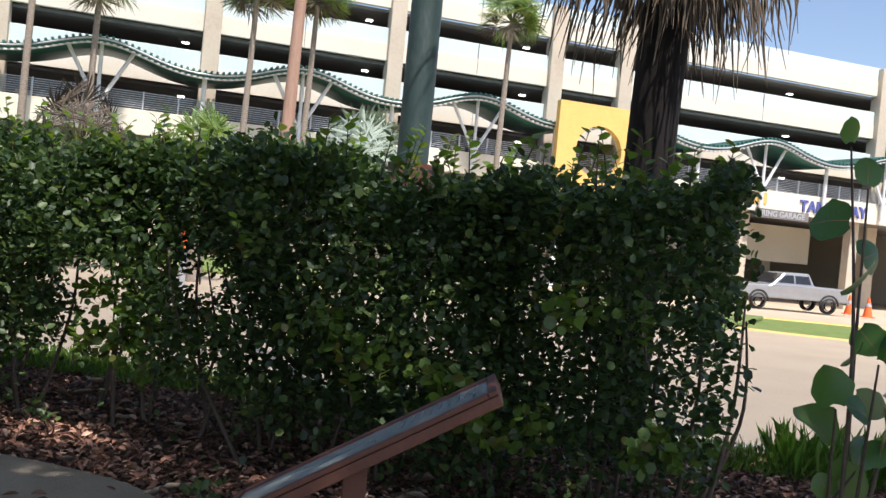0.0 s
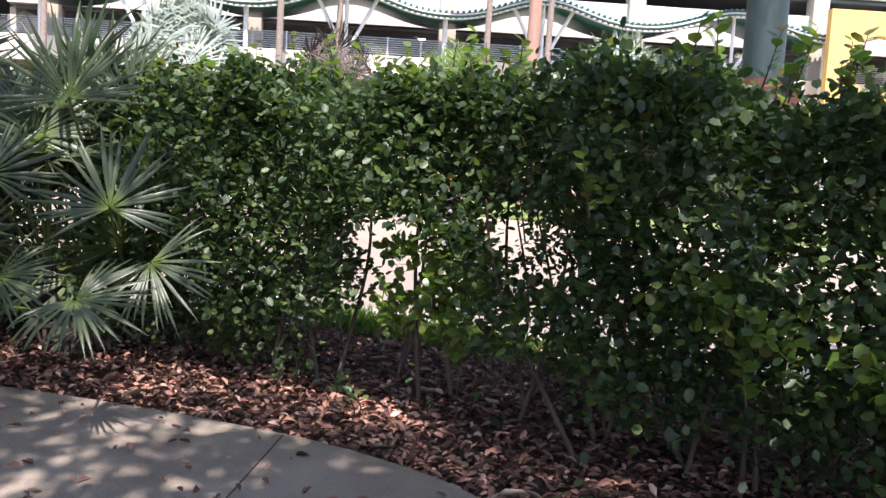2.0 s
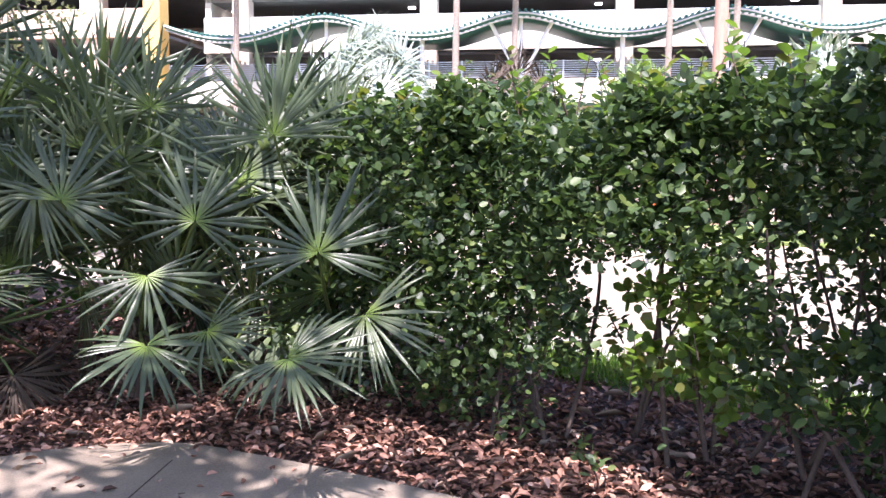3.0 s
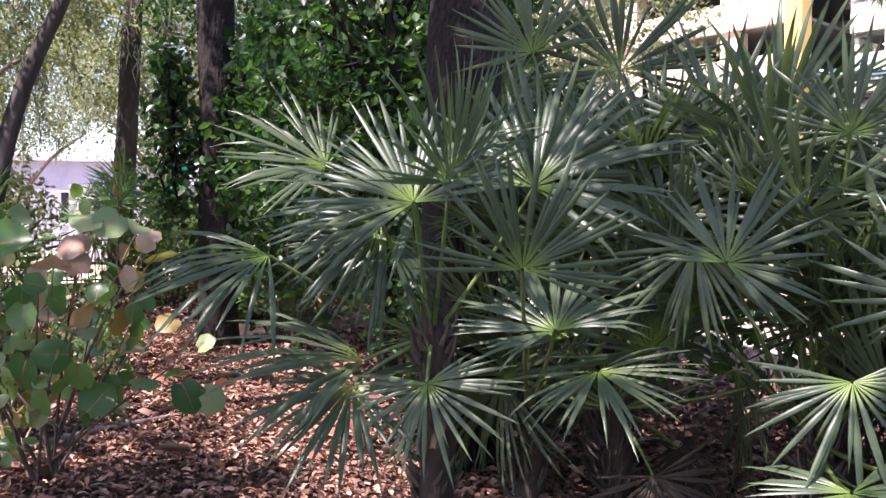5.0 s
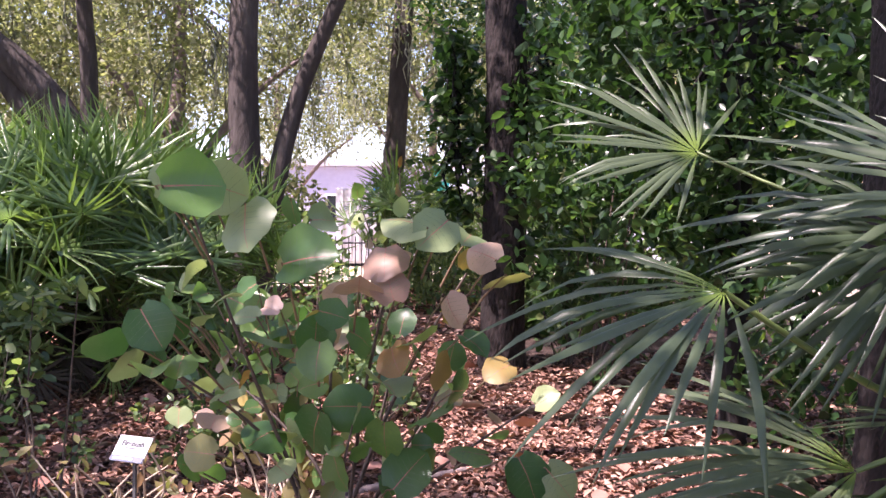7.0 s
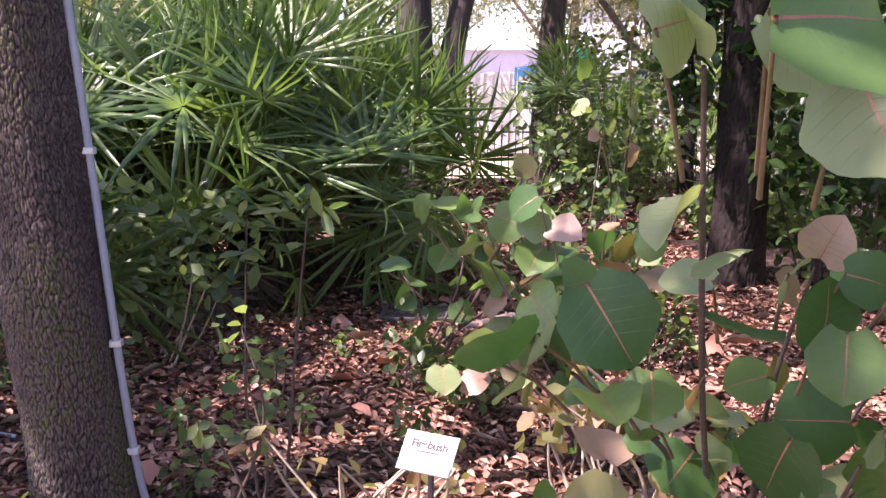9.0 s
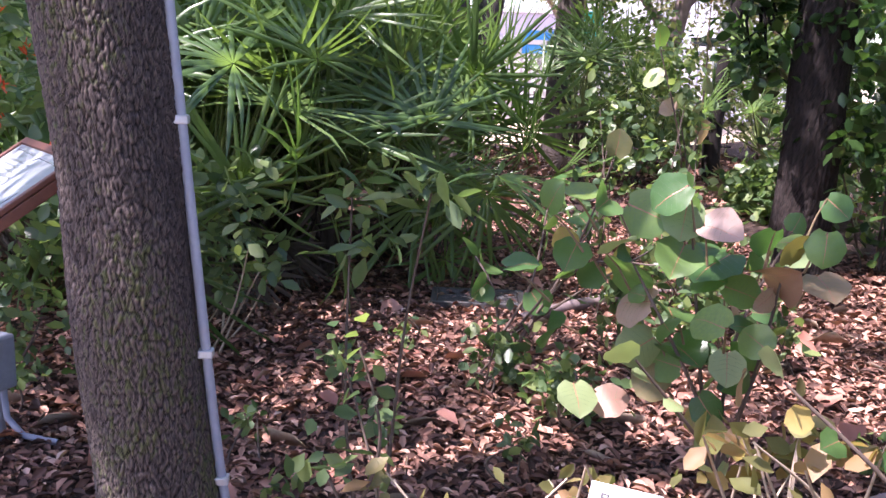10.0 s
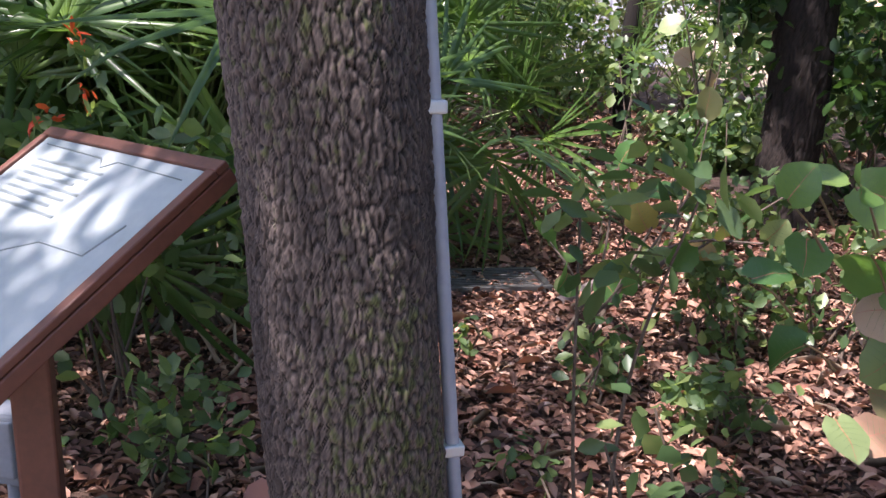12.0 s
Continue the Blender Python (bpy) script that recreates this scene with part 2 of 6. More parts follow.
TEAL_SIGN = material("teal_sign", [(0.3, (0.01, 0.32, 0.3)), (0.7, (0.02, 0.4, 0.37))], scale=4, rough=0.4)
IRON = material("cast_iron", [(0.3, (0.07, 0.07, 0.07)), (0.7, (0.15, 0.145, 0.14))], scale=12, rough=0.65, metal=0.6)
BOXGREY = material("grey_plastic_box", [(0.3, (0.2, 0.22, 0.25)), (0.7, (0.28, 0.3, 0.33))], scale=8, rough=0.6)
TRUCK = material("silver_truck_paint", [(0.3, (0.3, 0.31, 0.33)), (0.7, (0.36, 0.37, 0.39))], scale=2, rough=0.25, metal=0.35)
BLACK = material("black_rubber", [(0.3, (0.012, 0.012, 0.013)), (0.7, (0.03, 0.03, 0.03))], scale=10, rough=0.7)
CHROME = material("alloy", [(0.3, (0.4, 0.4, 0.42)), (0.7, (0.6, 0.6, 0.62))], scale=8, rough=0.25, metal=1.0)
GLASS_DARK = material("tinted_glass", [(0.3, (0.015, 0.018, 0.02)), (0.7, (0.03, 0.034, 0.04))], scale=2, rough=0.05)
ORANGE = material("orange_plastic", [(0.3, (0.8, 0.12, 0.02)), (0.7, (0.85, 0.18, 0.04))], scale=6, rough=0.5)
WALL_WHITE = material("white_metal_wall", [(0.3, (0.46, 0.46, 0.53)), (0.7, (0.56, 0.56, 0.62))], scale=0.6, rough=0.5)
LAVENDER = material("pale_lavender_wall", [(0.3, (0.36, 0.35, 0.48)), (0.7, (0.45, 0.44, 0.56))], scale=0.6, rough=0.8)
FENCE = material("black_fence", [(0.3, (0.015, 0.015, 0.016)), (0.7, (0.04, 0.04, 0.04))], scale=10, rough=0.5)

LAMP = bpy.data.materials.new("lit_lamp_lens")
LAMP.use_nodes = True
LAMP.node_tree.nodes["Principled BSDF"].inputs["Emission Color"].default_value = (1, 0.97, 0.9, 1)
LAMP.node_tree.nodes["Principled BSDF"].inputs["Emission Strength"].default_value = 6.0


def hub_tint(m, colour, reach):
    """Fans fade to yellow-green where the segments meet at the stalk."""
    nt = m.node_tree
    n, l = nt.nodes, nt.links
    tc, ln, mr = n.new("ShaderNodeTexCoord"), n.new("ShaderNodeVectorMath"), n.new("ShaderNodeMapRange")
    ln.operation = "LENGTH"
    l.new(tc.outputs["Object"], ln.inputs[0])
    l.new(ln.outputs["Value"], mr.inputs["Value"])
    mr.inputs["From Min"].default_value, mr.inputs["From Max"].default_value = 0.03, reach
    mr.inputs["To Min"].default_value, mr.inputs["To Max"].default_value = 0.85, 0.0
    for node in (n["Principled BSDF"].inputs["Base Color"], next(q for q in n if q.bl_idname == "ShaderNodeMix" and q.data_type == "RGBA").inputs[6]):
        src = node.links[0].from_socket
        mx = n.new("ShaderNodeMix")
        mx.data_type = "RGBA"
        l.new(mr.outputs[0], mx.inputs[0])
        l.new(src, mx.inputs[6])
        mx.inputs[7].default_value = (*colour, 1)
        l.new(mx.outputs[2], node)


hub_tint(FAN, (0.2, 0.31, 0.05), 0.17)
hub_tint(FAN_BRIGHT, (0.16, 0.27, 0.04), 0.12)


def furrow_shade(m):
    """Shade painted into the bark colour: dark where the mesh dips, lighter on ridges."""
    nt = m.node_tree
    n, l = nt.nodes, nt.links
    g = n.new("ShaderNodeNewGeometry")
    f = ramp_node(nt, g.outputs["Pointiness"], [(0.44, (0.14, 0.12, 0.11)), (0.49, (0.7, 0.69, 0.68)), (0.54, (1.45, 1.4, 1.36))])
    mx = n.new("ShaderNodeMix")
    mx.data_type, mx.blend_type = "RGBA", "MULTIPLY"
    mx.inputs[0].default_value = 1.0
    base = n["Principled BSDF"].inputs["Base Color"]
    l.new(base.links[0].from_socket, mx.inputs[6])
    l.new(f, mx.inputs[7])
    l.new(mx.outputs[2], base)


furrow_shade(BARK)
furrow_shade(DARK_BARK)


# ---- mesh helpers ----
def quad_mesh(name, verts, faces, smooth=False):
    """A mesh from arrays of corners and four-cornered faces."""
    verts, faces = np.asarray(verts, np.float32), np.asarray(faces, np.int32)
    me = bpy.data.meshes.new(name)
    me.vertices.add(len(verts))
    me.vertices.foreach_set("co", verts.ravel())
    me.loops.add(faces.size)
    me.loops.foreach_set("vertex_index", faces.ravel())
    me.polygons.add(len(faces))
    me.polygons.foreach_set("loop_start", np.arange(0, faces.size, 4, dtype=np.int32))
    if smooth:
        me.polygons.foreach_set("use_smooth", np.ones(len(faces), bool))
    me.update(calc_edges=True)
    me.validate()
    return me


def thing(name, at, label, category, group="", kind="", mesh=None, mat=None):
    ob = new(name, mesh)
    ob.matrix_world = at if isinstance(at, Matrix) else Matrix.Translation(at)
    if mat:
        mesh.materials.append(mat)
    return tagged(ob, label, category, group, kind)


def part(name, data, mat, parent, label="", at=None, kind=""):
    """Links a bmesh or a mesh as one mesh object under a thing or a part."""
    if isinstance(data, bmesh.types.BMesh):
        me = bpy.data.meshes.new(name)
        data.to_mesh(me)
        data.free()
    else:
        me = data
    if mat and not me.materials:
        me.materials.append(mat)
    ob = new(name, me)
    ob.parent = parent
    if at is not None:
        ob.matrix_basis = at
    return tagged(ob, label, kind=kind)


def box(bm, x0, x1, y0, y1, z0, z1, m=None):
    c = [(x, y, z) for z in (z0, z1) for y in (y0, y1) for x in (x0, x1)]
    v = [bm.verts.new(m @ Vector(p) if m else p) for p in c]
    for f in ((0, 2, 3, 1), (4, 5, 7, 6), (0, 1, 5, 4), (2, 6, 7, 3), (0, 4, 6, 2), (1, 3, 7, 5)):
        bm.faces.new([v[i] for i in f])
    return bm


def boxes(*rows, bevel=0.0):
    bm = bmesh.new()
    for r in rows:
        box(bm, *r)
    if bevel:
        bmesh.ops.bevel(bm, geom=bm.edges[:], offset=bevel, segments=2, affect="EDGES", profile=0.5)
    return bm


def tube_arrays(points, radii, sides=8):
    """Corners and faces of a tube along points; the ends close to small rings."""
    p = np.asarray(points, float)
    r = np.broadcast_to(np.asarray(radii, float), (len(p),))
    d = np.gradient(p, axis=0)
    d /= np.linalg.norm(d, axis=1)[:, None] + 1e-9
    ref = np.where(np.abs(d[:, 2:3]) > 0.9, np.array([[1.0, 0, 0]]), np.array([[0, 0, 1.0]]))
    if len(p) > 1:
        ref[:] = ref[len(p) // 2]
    s = np.cross(d, ref)
    s /= np.linalg.norm(s, axis=1)[:, None] + 1e-9
    u = np.cross(s, d)
    a = np.linspace(0, 2 * np.pi, sides, endpoint=False)
    ring = p[:, None] + r[:, None, None] * (np.cos(a)[None, :, None] * s[:, None] + np.sin(a)[None, :, None] * u[:, None])
    v = ring.reshape(-1, 3)
    f = [(i * sides + j, i * sides + (j + 1) % sides, (i + 1) * sides + (j + 1) % sides, (i + 1) * sides + j) for i in range(len(p) - 1) for j in range(sides)]
    return v, np.array(f, np.int32)


def join_arrays(items):
    vs, fs, k = [], [], 0
    for v, f in items:
        vs.append(v)
        fs.append(np.asarray(f) + k)
        k += len(v)
    return np.concatenate(vs), np.concatenate(fs)


def tubes(name, lines, sides=8):
    return quad_mesh(name, *join_arrays([tube_arrays(p, r, sides) for p, r in lines]), smooth=True)


LEAF_OVAL = np.array([(0, 0, 0), (0.45, -0.3, 0.06), (0.8, -0.22, 0.03), (1, 0, -0.05), (0.8, 0.22, 0.03), (0.45, 0.3, 0.06)], float)
LEAF_ROUND = np.array([(0, 0, 0), (0.4, -0.42, 0.05), (0.85, -0.36, 0.02), (1, 0, -0.04), (0.85, 0.36, 0.02), (0.4, 0.42, 0.05)], float)
LEAF_LANCE = np.array([(0, 0, 0), (0.3, -0.13, 0.04), (0.7, -0.11, 0.02), (1, 0, -0.1), (0.7, 0.11, 0.02), (0.3, 0.13, 0.04)], float)
LEAF_FACES = np.array([(0, 1, 2, 3), (0, 3, 4, 5)], np.int32)


def leaf_arrays(pos, direction, up, size, shape=LEAF_OVAL):
    """Many small folded leaves: base at pos, pointing along direction, upper face towards up."""
    n = len(pos)
    x = direction / (np.linalg.norm(direction, axis=1)[:, None] + 1e-9)
    y = np.cross(up, x)
    y /= np.linalg.norm(y, axis=1)[:, None] + 1e-9
    z = np.cross(x, y)
    s = np.broadcast_to(np.asarray(size, float), (n,))[:, None, None]
    t = shape[None]
    v = pos[:, None] + s * (t[:, :, 0:1] * x[:, None] + t[:, :, 1:2] * y[:, None] + t[:, :, 2:3] * z[:, None])
    f = (np.arange(n, dtype=np.int32) * len(shape))[:, None, None] + LEAF_FACES[None]
    return v.reshape(-1, 3), f.reshape(-1, 4)


def unit(n):
    v = rng.normal(size=(n, 3))
    return v / np.linalg.norm(v, axis=1)[:, None]


def leaf_mesh(name, pos, size, spread=1.0, lift=0.6, shape=LEAF_OVAL, out=None):
    n = len(pos)
    d = unit(n) * spread
    if out is not None:
        d += out
    up = unit(n) * 0.6
    up[:, 2] += lift
    return quad_mesh(name, *leaf_arrays(pos, d, up, size * rng.uniform(0.65, 1.25, n), shape))


def clumps(centre, radii, n_clump, per, clump_r, hollow=0.35, flat=1.0):
    """Leaf points in uneven clumps inside an ellipsoid."""
    c = unit(n_clump) * (hollow + (1 - hollow) * rng.random(n_clump) ** 0.6)[:, None] * np.asarray(radii)
    p = c[:, None] + unit(n_clump * per).reshape(n_clump, per, 3) * (rng.random((n_clump, per, 1)) ** 0.5) * clump_r * rng.uniform(0.6, 1.3, (n_clump, 1, 1)) * np.array([1, 1, flat])
    return (p + np.asarray(centre)).reshape(-1, 3), c + np.asarray(centre)


# ---- ground, road, kerb, path ----
KN = STREET.to_3x3() @ Vector((0.22, 0.975, 0)).normalized()      # from the garden towards the road
KD = Vector((KN.y, -KN.x, 0))                   # along the kerb
KS = 7.32 + KN.dot(STREET.translation)


def road_z(s):
    return -0.13 - 0.016 * min(s, 42)


def build_ground():
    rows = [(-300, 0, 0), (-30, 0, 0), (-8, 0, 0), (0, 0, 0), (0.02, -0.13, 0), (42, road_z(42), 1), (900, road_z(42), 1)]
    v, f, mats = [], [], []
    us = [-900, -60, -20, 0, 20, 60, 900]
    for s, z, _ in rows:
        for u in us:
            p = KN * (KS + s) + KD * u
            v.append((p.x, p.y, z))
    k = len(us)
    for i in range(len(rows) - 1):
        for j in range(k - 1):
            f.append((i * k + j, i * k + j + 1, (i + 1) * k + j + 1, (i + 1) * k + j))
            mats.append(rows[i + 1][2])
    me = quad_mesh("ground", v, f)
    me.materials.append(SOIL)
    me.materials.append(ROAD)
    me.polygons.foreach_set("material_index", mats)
    return thing("ground", (0, 0, 0), "brown mulch garden floor and pale concrete roadway beyond it", "ground", kind="structure", mesh=me)


build_ground()


def ribbon(name, outline, z0, z1, mat, label, cat, bevel=0.01):
    bm = bmesh.new()
    lo = [bm.verts.new((x, y, z0)) for x, y in outline]
    hi = [bm.verts.new((x, y, z1)) for x, y in outline]
    n = len(outline)
    for i in range(n):
        bm.faces.new((lo[i], lo[(i + 1) % n], hi[(i + 1) % n], hi[i]))
    top = bm.faces.new(hi)
    bmesh.ops.recalc_face_normals(bm, faces=bm.faces[:])
    if bevel:
        bmesh.ops.bevel(bm, geom=list(top.edges), offset=bevel, segments=2, affect="EDGES", profile=0.5)
    me = bpy.data.meshes.new(name)
    bm.to_mesh(me)
    bm.free()
    return thing(name, (0, 0, 0), label, cat, kind="structure", mesh=me, mat=mat)


def smooth_line(pts, n=8):
    p = np.array(pts, float)
    t = np.arange(len(p))
    out = []
    for i in range(len(p) - 1):
        a, b, c, d = p[max(i - 1, 0)], p[i], p[i + 1], p[min(i + 2, len(p) - 1)]
        for k in range(n):
            u = k / n
            out.append(0.5 * ((2 * b) + (c - a) * u + (2 * a - 5 * b + 4 * c - d) * u * u + (3 * b - a - 3 * c + d) * u ** 3))
    out.append(p[-1])
    return np.array(out)


# concrete walk: its planted edge, then back round behind the walker
EDGE = [(3.12, -1.53), (1.29, 1.01), (-0.05, 1.91), (-0.86, 3.17), (-1.37, 4.36), (-2.14, 4.85), (-3.01, 5.06), (-4.00, 5.18), (-4.60, 5.15), (-5.15, 4.70), (-5.45, 4.00), (-5.75, 3.25), (-6.10, 2.70), (-6.70, 2.10), (-7.30, 1.35), (-7.75, 0.40), (-8.00, -0.80), (-8.60, -2.60)]
edge = [tuple(q) for q in smooth_line(EDGE, 5)]
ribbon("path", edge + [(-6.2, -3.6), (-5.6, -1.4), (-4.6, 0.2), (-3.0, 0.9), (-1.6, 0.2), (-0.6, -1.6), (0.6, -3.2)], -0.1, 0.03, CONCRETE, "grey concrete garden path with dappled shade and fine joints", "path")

# sawn joints across the walk
for (x0, y0), (x1, y1) in (((-4.35, 4.95), (-3.0, 0.92)), ((-2.53, 4.96), (-2.11, 0.35)), ((-5.4, 3.5), (-4.1, 0.55)), ((-7.2, 1.5), (-5.75, -1.0)), ((-1.12, 3.74), (-1.09, -1.22))):
    d = Vector((x1 - x0, y1 - y0, 0))
    m = Matrix.Translation((x0, y0, 0.0301)) @ Matrix.Rotation(math.atan2(d.y, d.x), 4, "Z")
    bm = boxes((0.02, d.length - 0.05, -0.004, 0.004, -0.002, 0.0012))
    jm = bpy.data.meshes.new("path_joint")
    bm.to_mesh(jm)
    bm.free()
    thing("path_joint", m, "dark dirt-filled joint across the concrete path", "joint", kind="structure", mesh=jm, mat=SOIL)

# kerb of the road, in cast lengths
kerb_root = thing("kerb", (0, 0, 0), "pale concrete kerb between garden and road", "kerb", kind="structure")
kb = boxes((0, 1.78, -0.08, 0.08, -0.2, 0.03), bevel=0.02)
kme = bpy.data.meshes.new("kerb_stone")
kb.to_mesh(kme)
kb.free()
kang = math.degrees(math.atan2(KD.y, KD.x))
for i in range(-9, 12):
    p = KN * (KS + 0.02) + KD * (i * 1.8)
    part("kerb_stone", kme, KERB, kerb_root, at=pose(p.x, p.y, 0, 0, 0, kang))

# grass island with a yellow kerb across the road
isl = thing("grass_island", STREET @ pose(13.3, 27.5, -0.56), "mown grass island edged with a faded yellow kerb", "traffic island", kind="structure")
a = np.linspace(0, 2 * np.pi, 40, endpoint=False)
bm = bmesh.new()
vs = [bm.verts.new((6.6 * math.cos(q), 3.3 * math.sin(q), 0.12)) for q in a]
bm.faces.new(vs)
part("lawn", bm, LAWN, isl)
ring = [(6.7 * math.cos(q), 3.4 * math.sin(q), 0.04) for q in np.linspace(0, 2 * np.pi, 41)]
part("kerb_ring", tubes("kerb_ring", [(ring, 0.14)], 8), KERB_YELLOW, isl, "faded yellow kerb")


# ---- parking garage across the road ----
GU = STREET.to_3x3() @ Vector((0.9455, 0.3256, 0))
GO = STREET @ Vector((-2.87, 46.9, 0))
GM = Matrix.Translation(GO) @ Matrix.Rotation(math.atan2(GU.y, GU.x), 4, "Z")   # x along the front, -y towards the walker
COLS = [-29.2, -19.6, -10.1, -0.65, 8.8, 13.3, 32.6, 42.0]
UL, UR = -31.3, 42.4


def build_garage():
    g = thing("parking_garage", GM, "multi-storey cream and pale blue concrete parking garage in full sun", "parking garage")
    levels = [(13.15, 15.0), (10.35, 12.1), (7.55, 9.35)]
    for lo, hi in levels:
        mid = lo + (hi - lo) * 0.52
        part("spandrel_lower", boxes((UL, UR, 0, 0.3, lo, mid), bevel=0.02), CREAM, g, "cream painted concrete spandrel")
        part("spandrel_upper", boxes((UL, UR, 0.06, 0.3, mid + 0.004, hi), bevel=0.02), PALE, g, "pale blue painted spandrel")
        for k in range(-2, 5):
            part("panel_joint", boxes((k * 9.6 - 5.5, k * 9.6 - 5.47, -0.006, 0.05, lo + 0.05, hi - 0.03)), DECK, g)
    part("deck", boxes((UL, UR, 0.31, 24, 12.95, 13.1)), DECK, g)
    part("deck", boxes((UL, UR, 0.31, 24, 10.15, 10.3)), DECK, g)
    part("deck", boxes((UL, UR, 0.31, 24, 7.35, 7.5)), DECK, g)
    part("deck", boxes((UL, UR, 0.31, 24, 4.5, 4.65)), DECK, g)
    part("back_wall", boxes((UL, UR, 24.02, 24.4, -1.2, 14.6)), CREAM, g)
    part("end_wall", boxes((UR - 0.3, UR, 0.31, 24, -1.2, 14.6)), CREAM, g)
    part("end_wall", boxes((UL, UL + 0.3, 0.31, 24, -1.2, 14.6)), CREAM, g)
    for u in COLS:
        part("column", boxes((u - 0.42, u + 0.42, -0.35, 0.5, -1.2, 14.95), bevel=0.04), TAN_COL, g, "tan concrete column")
        part("inner_column", boxes((u - 0.4, u + 0.4, 9.6, 10.4, -1.2, 12.9)), TAN_COL, g)
    # walkway level: parapet, rail and ground floor behind
    part("parapet", boxes((UL, 21.5, -4.3, -4.0, 4.55, 5.65), bevel=0.02), CREAM, g, "cream concrete parapet of the walkway")
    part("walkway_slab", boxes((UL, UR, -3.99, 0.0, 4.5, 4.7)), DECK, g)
    for u in range(-28, 40, 8):
        part("walkway_pier", boxes((u - 0.3, u + 0.3, -3.6, -3.0, -1.2, 4.49), bevel=0.03), TAN_COL, g)
    part("entrance_wall", boxes((12, 22.5, 6, 6.3, 1.9, 4.4)), CREAM, g)
    part("entrance_wall", boxes((24.5, 31.5, 4, 4.3, 1.7, 4.2)), CREAM, g)
    # small lit ceiling lamps under the decks
    for u in np.arange(-34.4, 40, 9.6):
        for z in (12.82, 10.02, 7.22):
            f = part("ceiling_lamp", boxes((u + 3.75, u + 4.15, 2.2, 2.5, z + 0.06, z + 0.12), bevel=0.01), STEEL_WHITE, g)
            part("lens", boxes((u + 3.78, u + 4.12, 2.22, 2.48, z + 0.01, z + 0.056)), LAMP, f, "lit white lens")
    return g



def build_ramp_tower():
    g = thing("ramp_tower", GM, "peach-painted ramp tower beside the garage with a yellow corner column", "building")
    for k, z in enumerate((1.6, 4.4, 7.2, 10.0, 12.8)):
        part("spandrel", boxes((-62, -32.4, -2.2, -1.9, z + 0.9, z + 2.3), bevel=0.02), PEACH, g, "peach painted spandrel")
        part("deck", boxes((-62, -32.4, -1.89, 12, z + 0.9, z + 1.05)), DECK, g)
    for u in (-61.6, -52, -42.4, -36.4):
        part("pier", boxes((u - 0.5, u + 0.5, -2.0, -1.0, -1.2, 15.6), bevel=0.03), PEACH, g)
    part("back_wall", boxes((-62, -32.4, 12.02, 12.3, -1.2, 15.2)), PEACH, g)
    part("corner_column", boxes((-32.3, -31.5, -4.6, -3.6, -1.2, 16.0), bevel=0.03), YELLOW, g, "yellow painted column")
    return g


build_garage()
build_ramp_tower()


def build_walkway_rail():
    r = thing("walkway_railing", GM, "pale grey horizontal-bar steel railing along the raised walkway", "railing")
    for z in np.linspace(5.75, 6.42, 8):
        part("bar", boxes((UL, 30.5, -4.17, -4.135, z - 0.014, z + 0.014)), GALV, r)
    for u in np.arange(-31, 31, 1.5):
        part("post", boxes((u - 0.03, u + 0.03, -4.19, -4.12, 5.6, 6.47)), GALV, r)
    return r


build_walkway_rail()


def wave(u):
    c = math.cos(2 * math.pi * (u + 6.1) / 8.76)
    return 7.84 + 0.44 * c + 0.04 * math.cos(4 * math.pi * (u + 6.1) / 8.76)


def build_canopy():
    c = thing("wave_canopy", GM, "wavy teal ribbed metal canopy on white steel V posts", "canopy")
    us = np.arange(-31.0, 40.01, 0.25)
    # ribbed roof sheet: ribs stand proud
    v, f = [], []
    for i, u in enumerate(us):
        z = wave(u)
        for y, dz in ((-5.2, -0.08), (-5.2, 0.1), (-0.75, 0.1), (-0.75, 0.0)):
            v.append((u, y, z + dz))
    for i in range(len(us) - 1):
        for j in range(4):
            f.append((i * 4 + j, (i + 1) * 4 + j, (i + 1) * 4 + (j + 1) % 4, i * 4 + (j + 1) % 4))
    part("roof_sheet", quad_mesh("roof_sheet", v, f), TEAL, c)
    rib = boxes((-0.055, 0.055, -5.3, -0.7, 0.0, 0.1), bevel=0.015)
    rme = bpy.data.meshes.new("rib")
    rib.to_mesh(rme)
    rib.free()
    for u in np.arange(-30, 39.9, 0.26):
        sl = math.degrees(math.atan((wave(u + 0.1) - wave(u - 0.1)) / 0.2))
        part("rib", rme, TEAL, c, at=pose(u, 0, wave(u) + 0.1, 0, -sl, 0))
    # edge beams in pale steel
    for y in (-5.26, -5.05):
        part("edge_beam", tubes("edge_beam", [([(u, y, wave(u) + 0.02 - (0.16 if y > -5.2 else 0)) for u in us], 0.04)], 6), GALV, c)
    rowlen = np.arange(-30, 39, 0.26)
    bm = bmesh.new()
    for u in rowlen:
        box(bm, u, u + 0.14, -5.22, -5.15, wave(u) - 0.17, wave(u) - 0.1)
    part("soffit_slats", bm, STEEL_WHITE, c, kind="stuff")
    for k in range(-2, 5):
        u0 = -10.48 + 8.76 * k
        if u0 < 39:
            part("post", tubes("post", [([(u0, -4.55, 4.7), (u0, -4.55, wave(u0))], 0.11)], 10), STEEL_WHITE, c)
        u1 = u0 + 4.38
        if u1 < 39:
            for du in (-1.35, 0, 1.35):
                part("strut", tubes("strut", [([(u1, -4.55, 5.6), (u1 + du, -4.55, wave(u1 + du) - 0.02)], 0.085)], 8), STEEL_WHITE, c)
            part("strut_foot", tubes("strut_foot", [([(u1, -4.55, 4.7), (u1, -4.55, 5.75)], 0.12)], 10), STEEL_WHITE, c)
    return c


build_canopy()


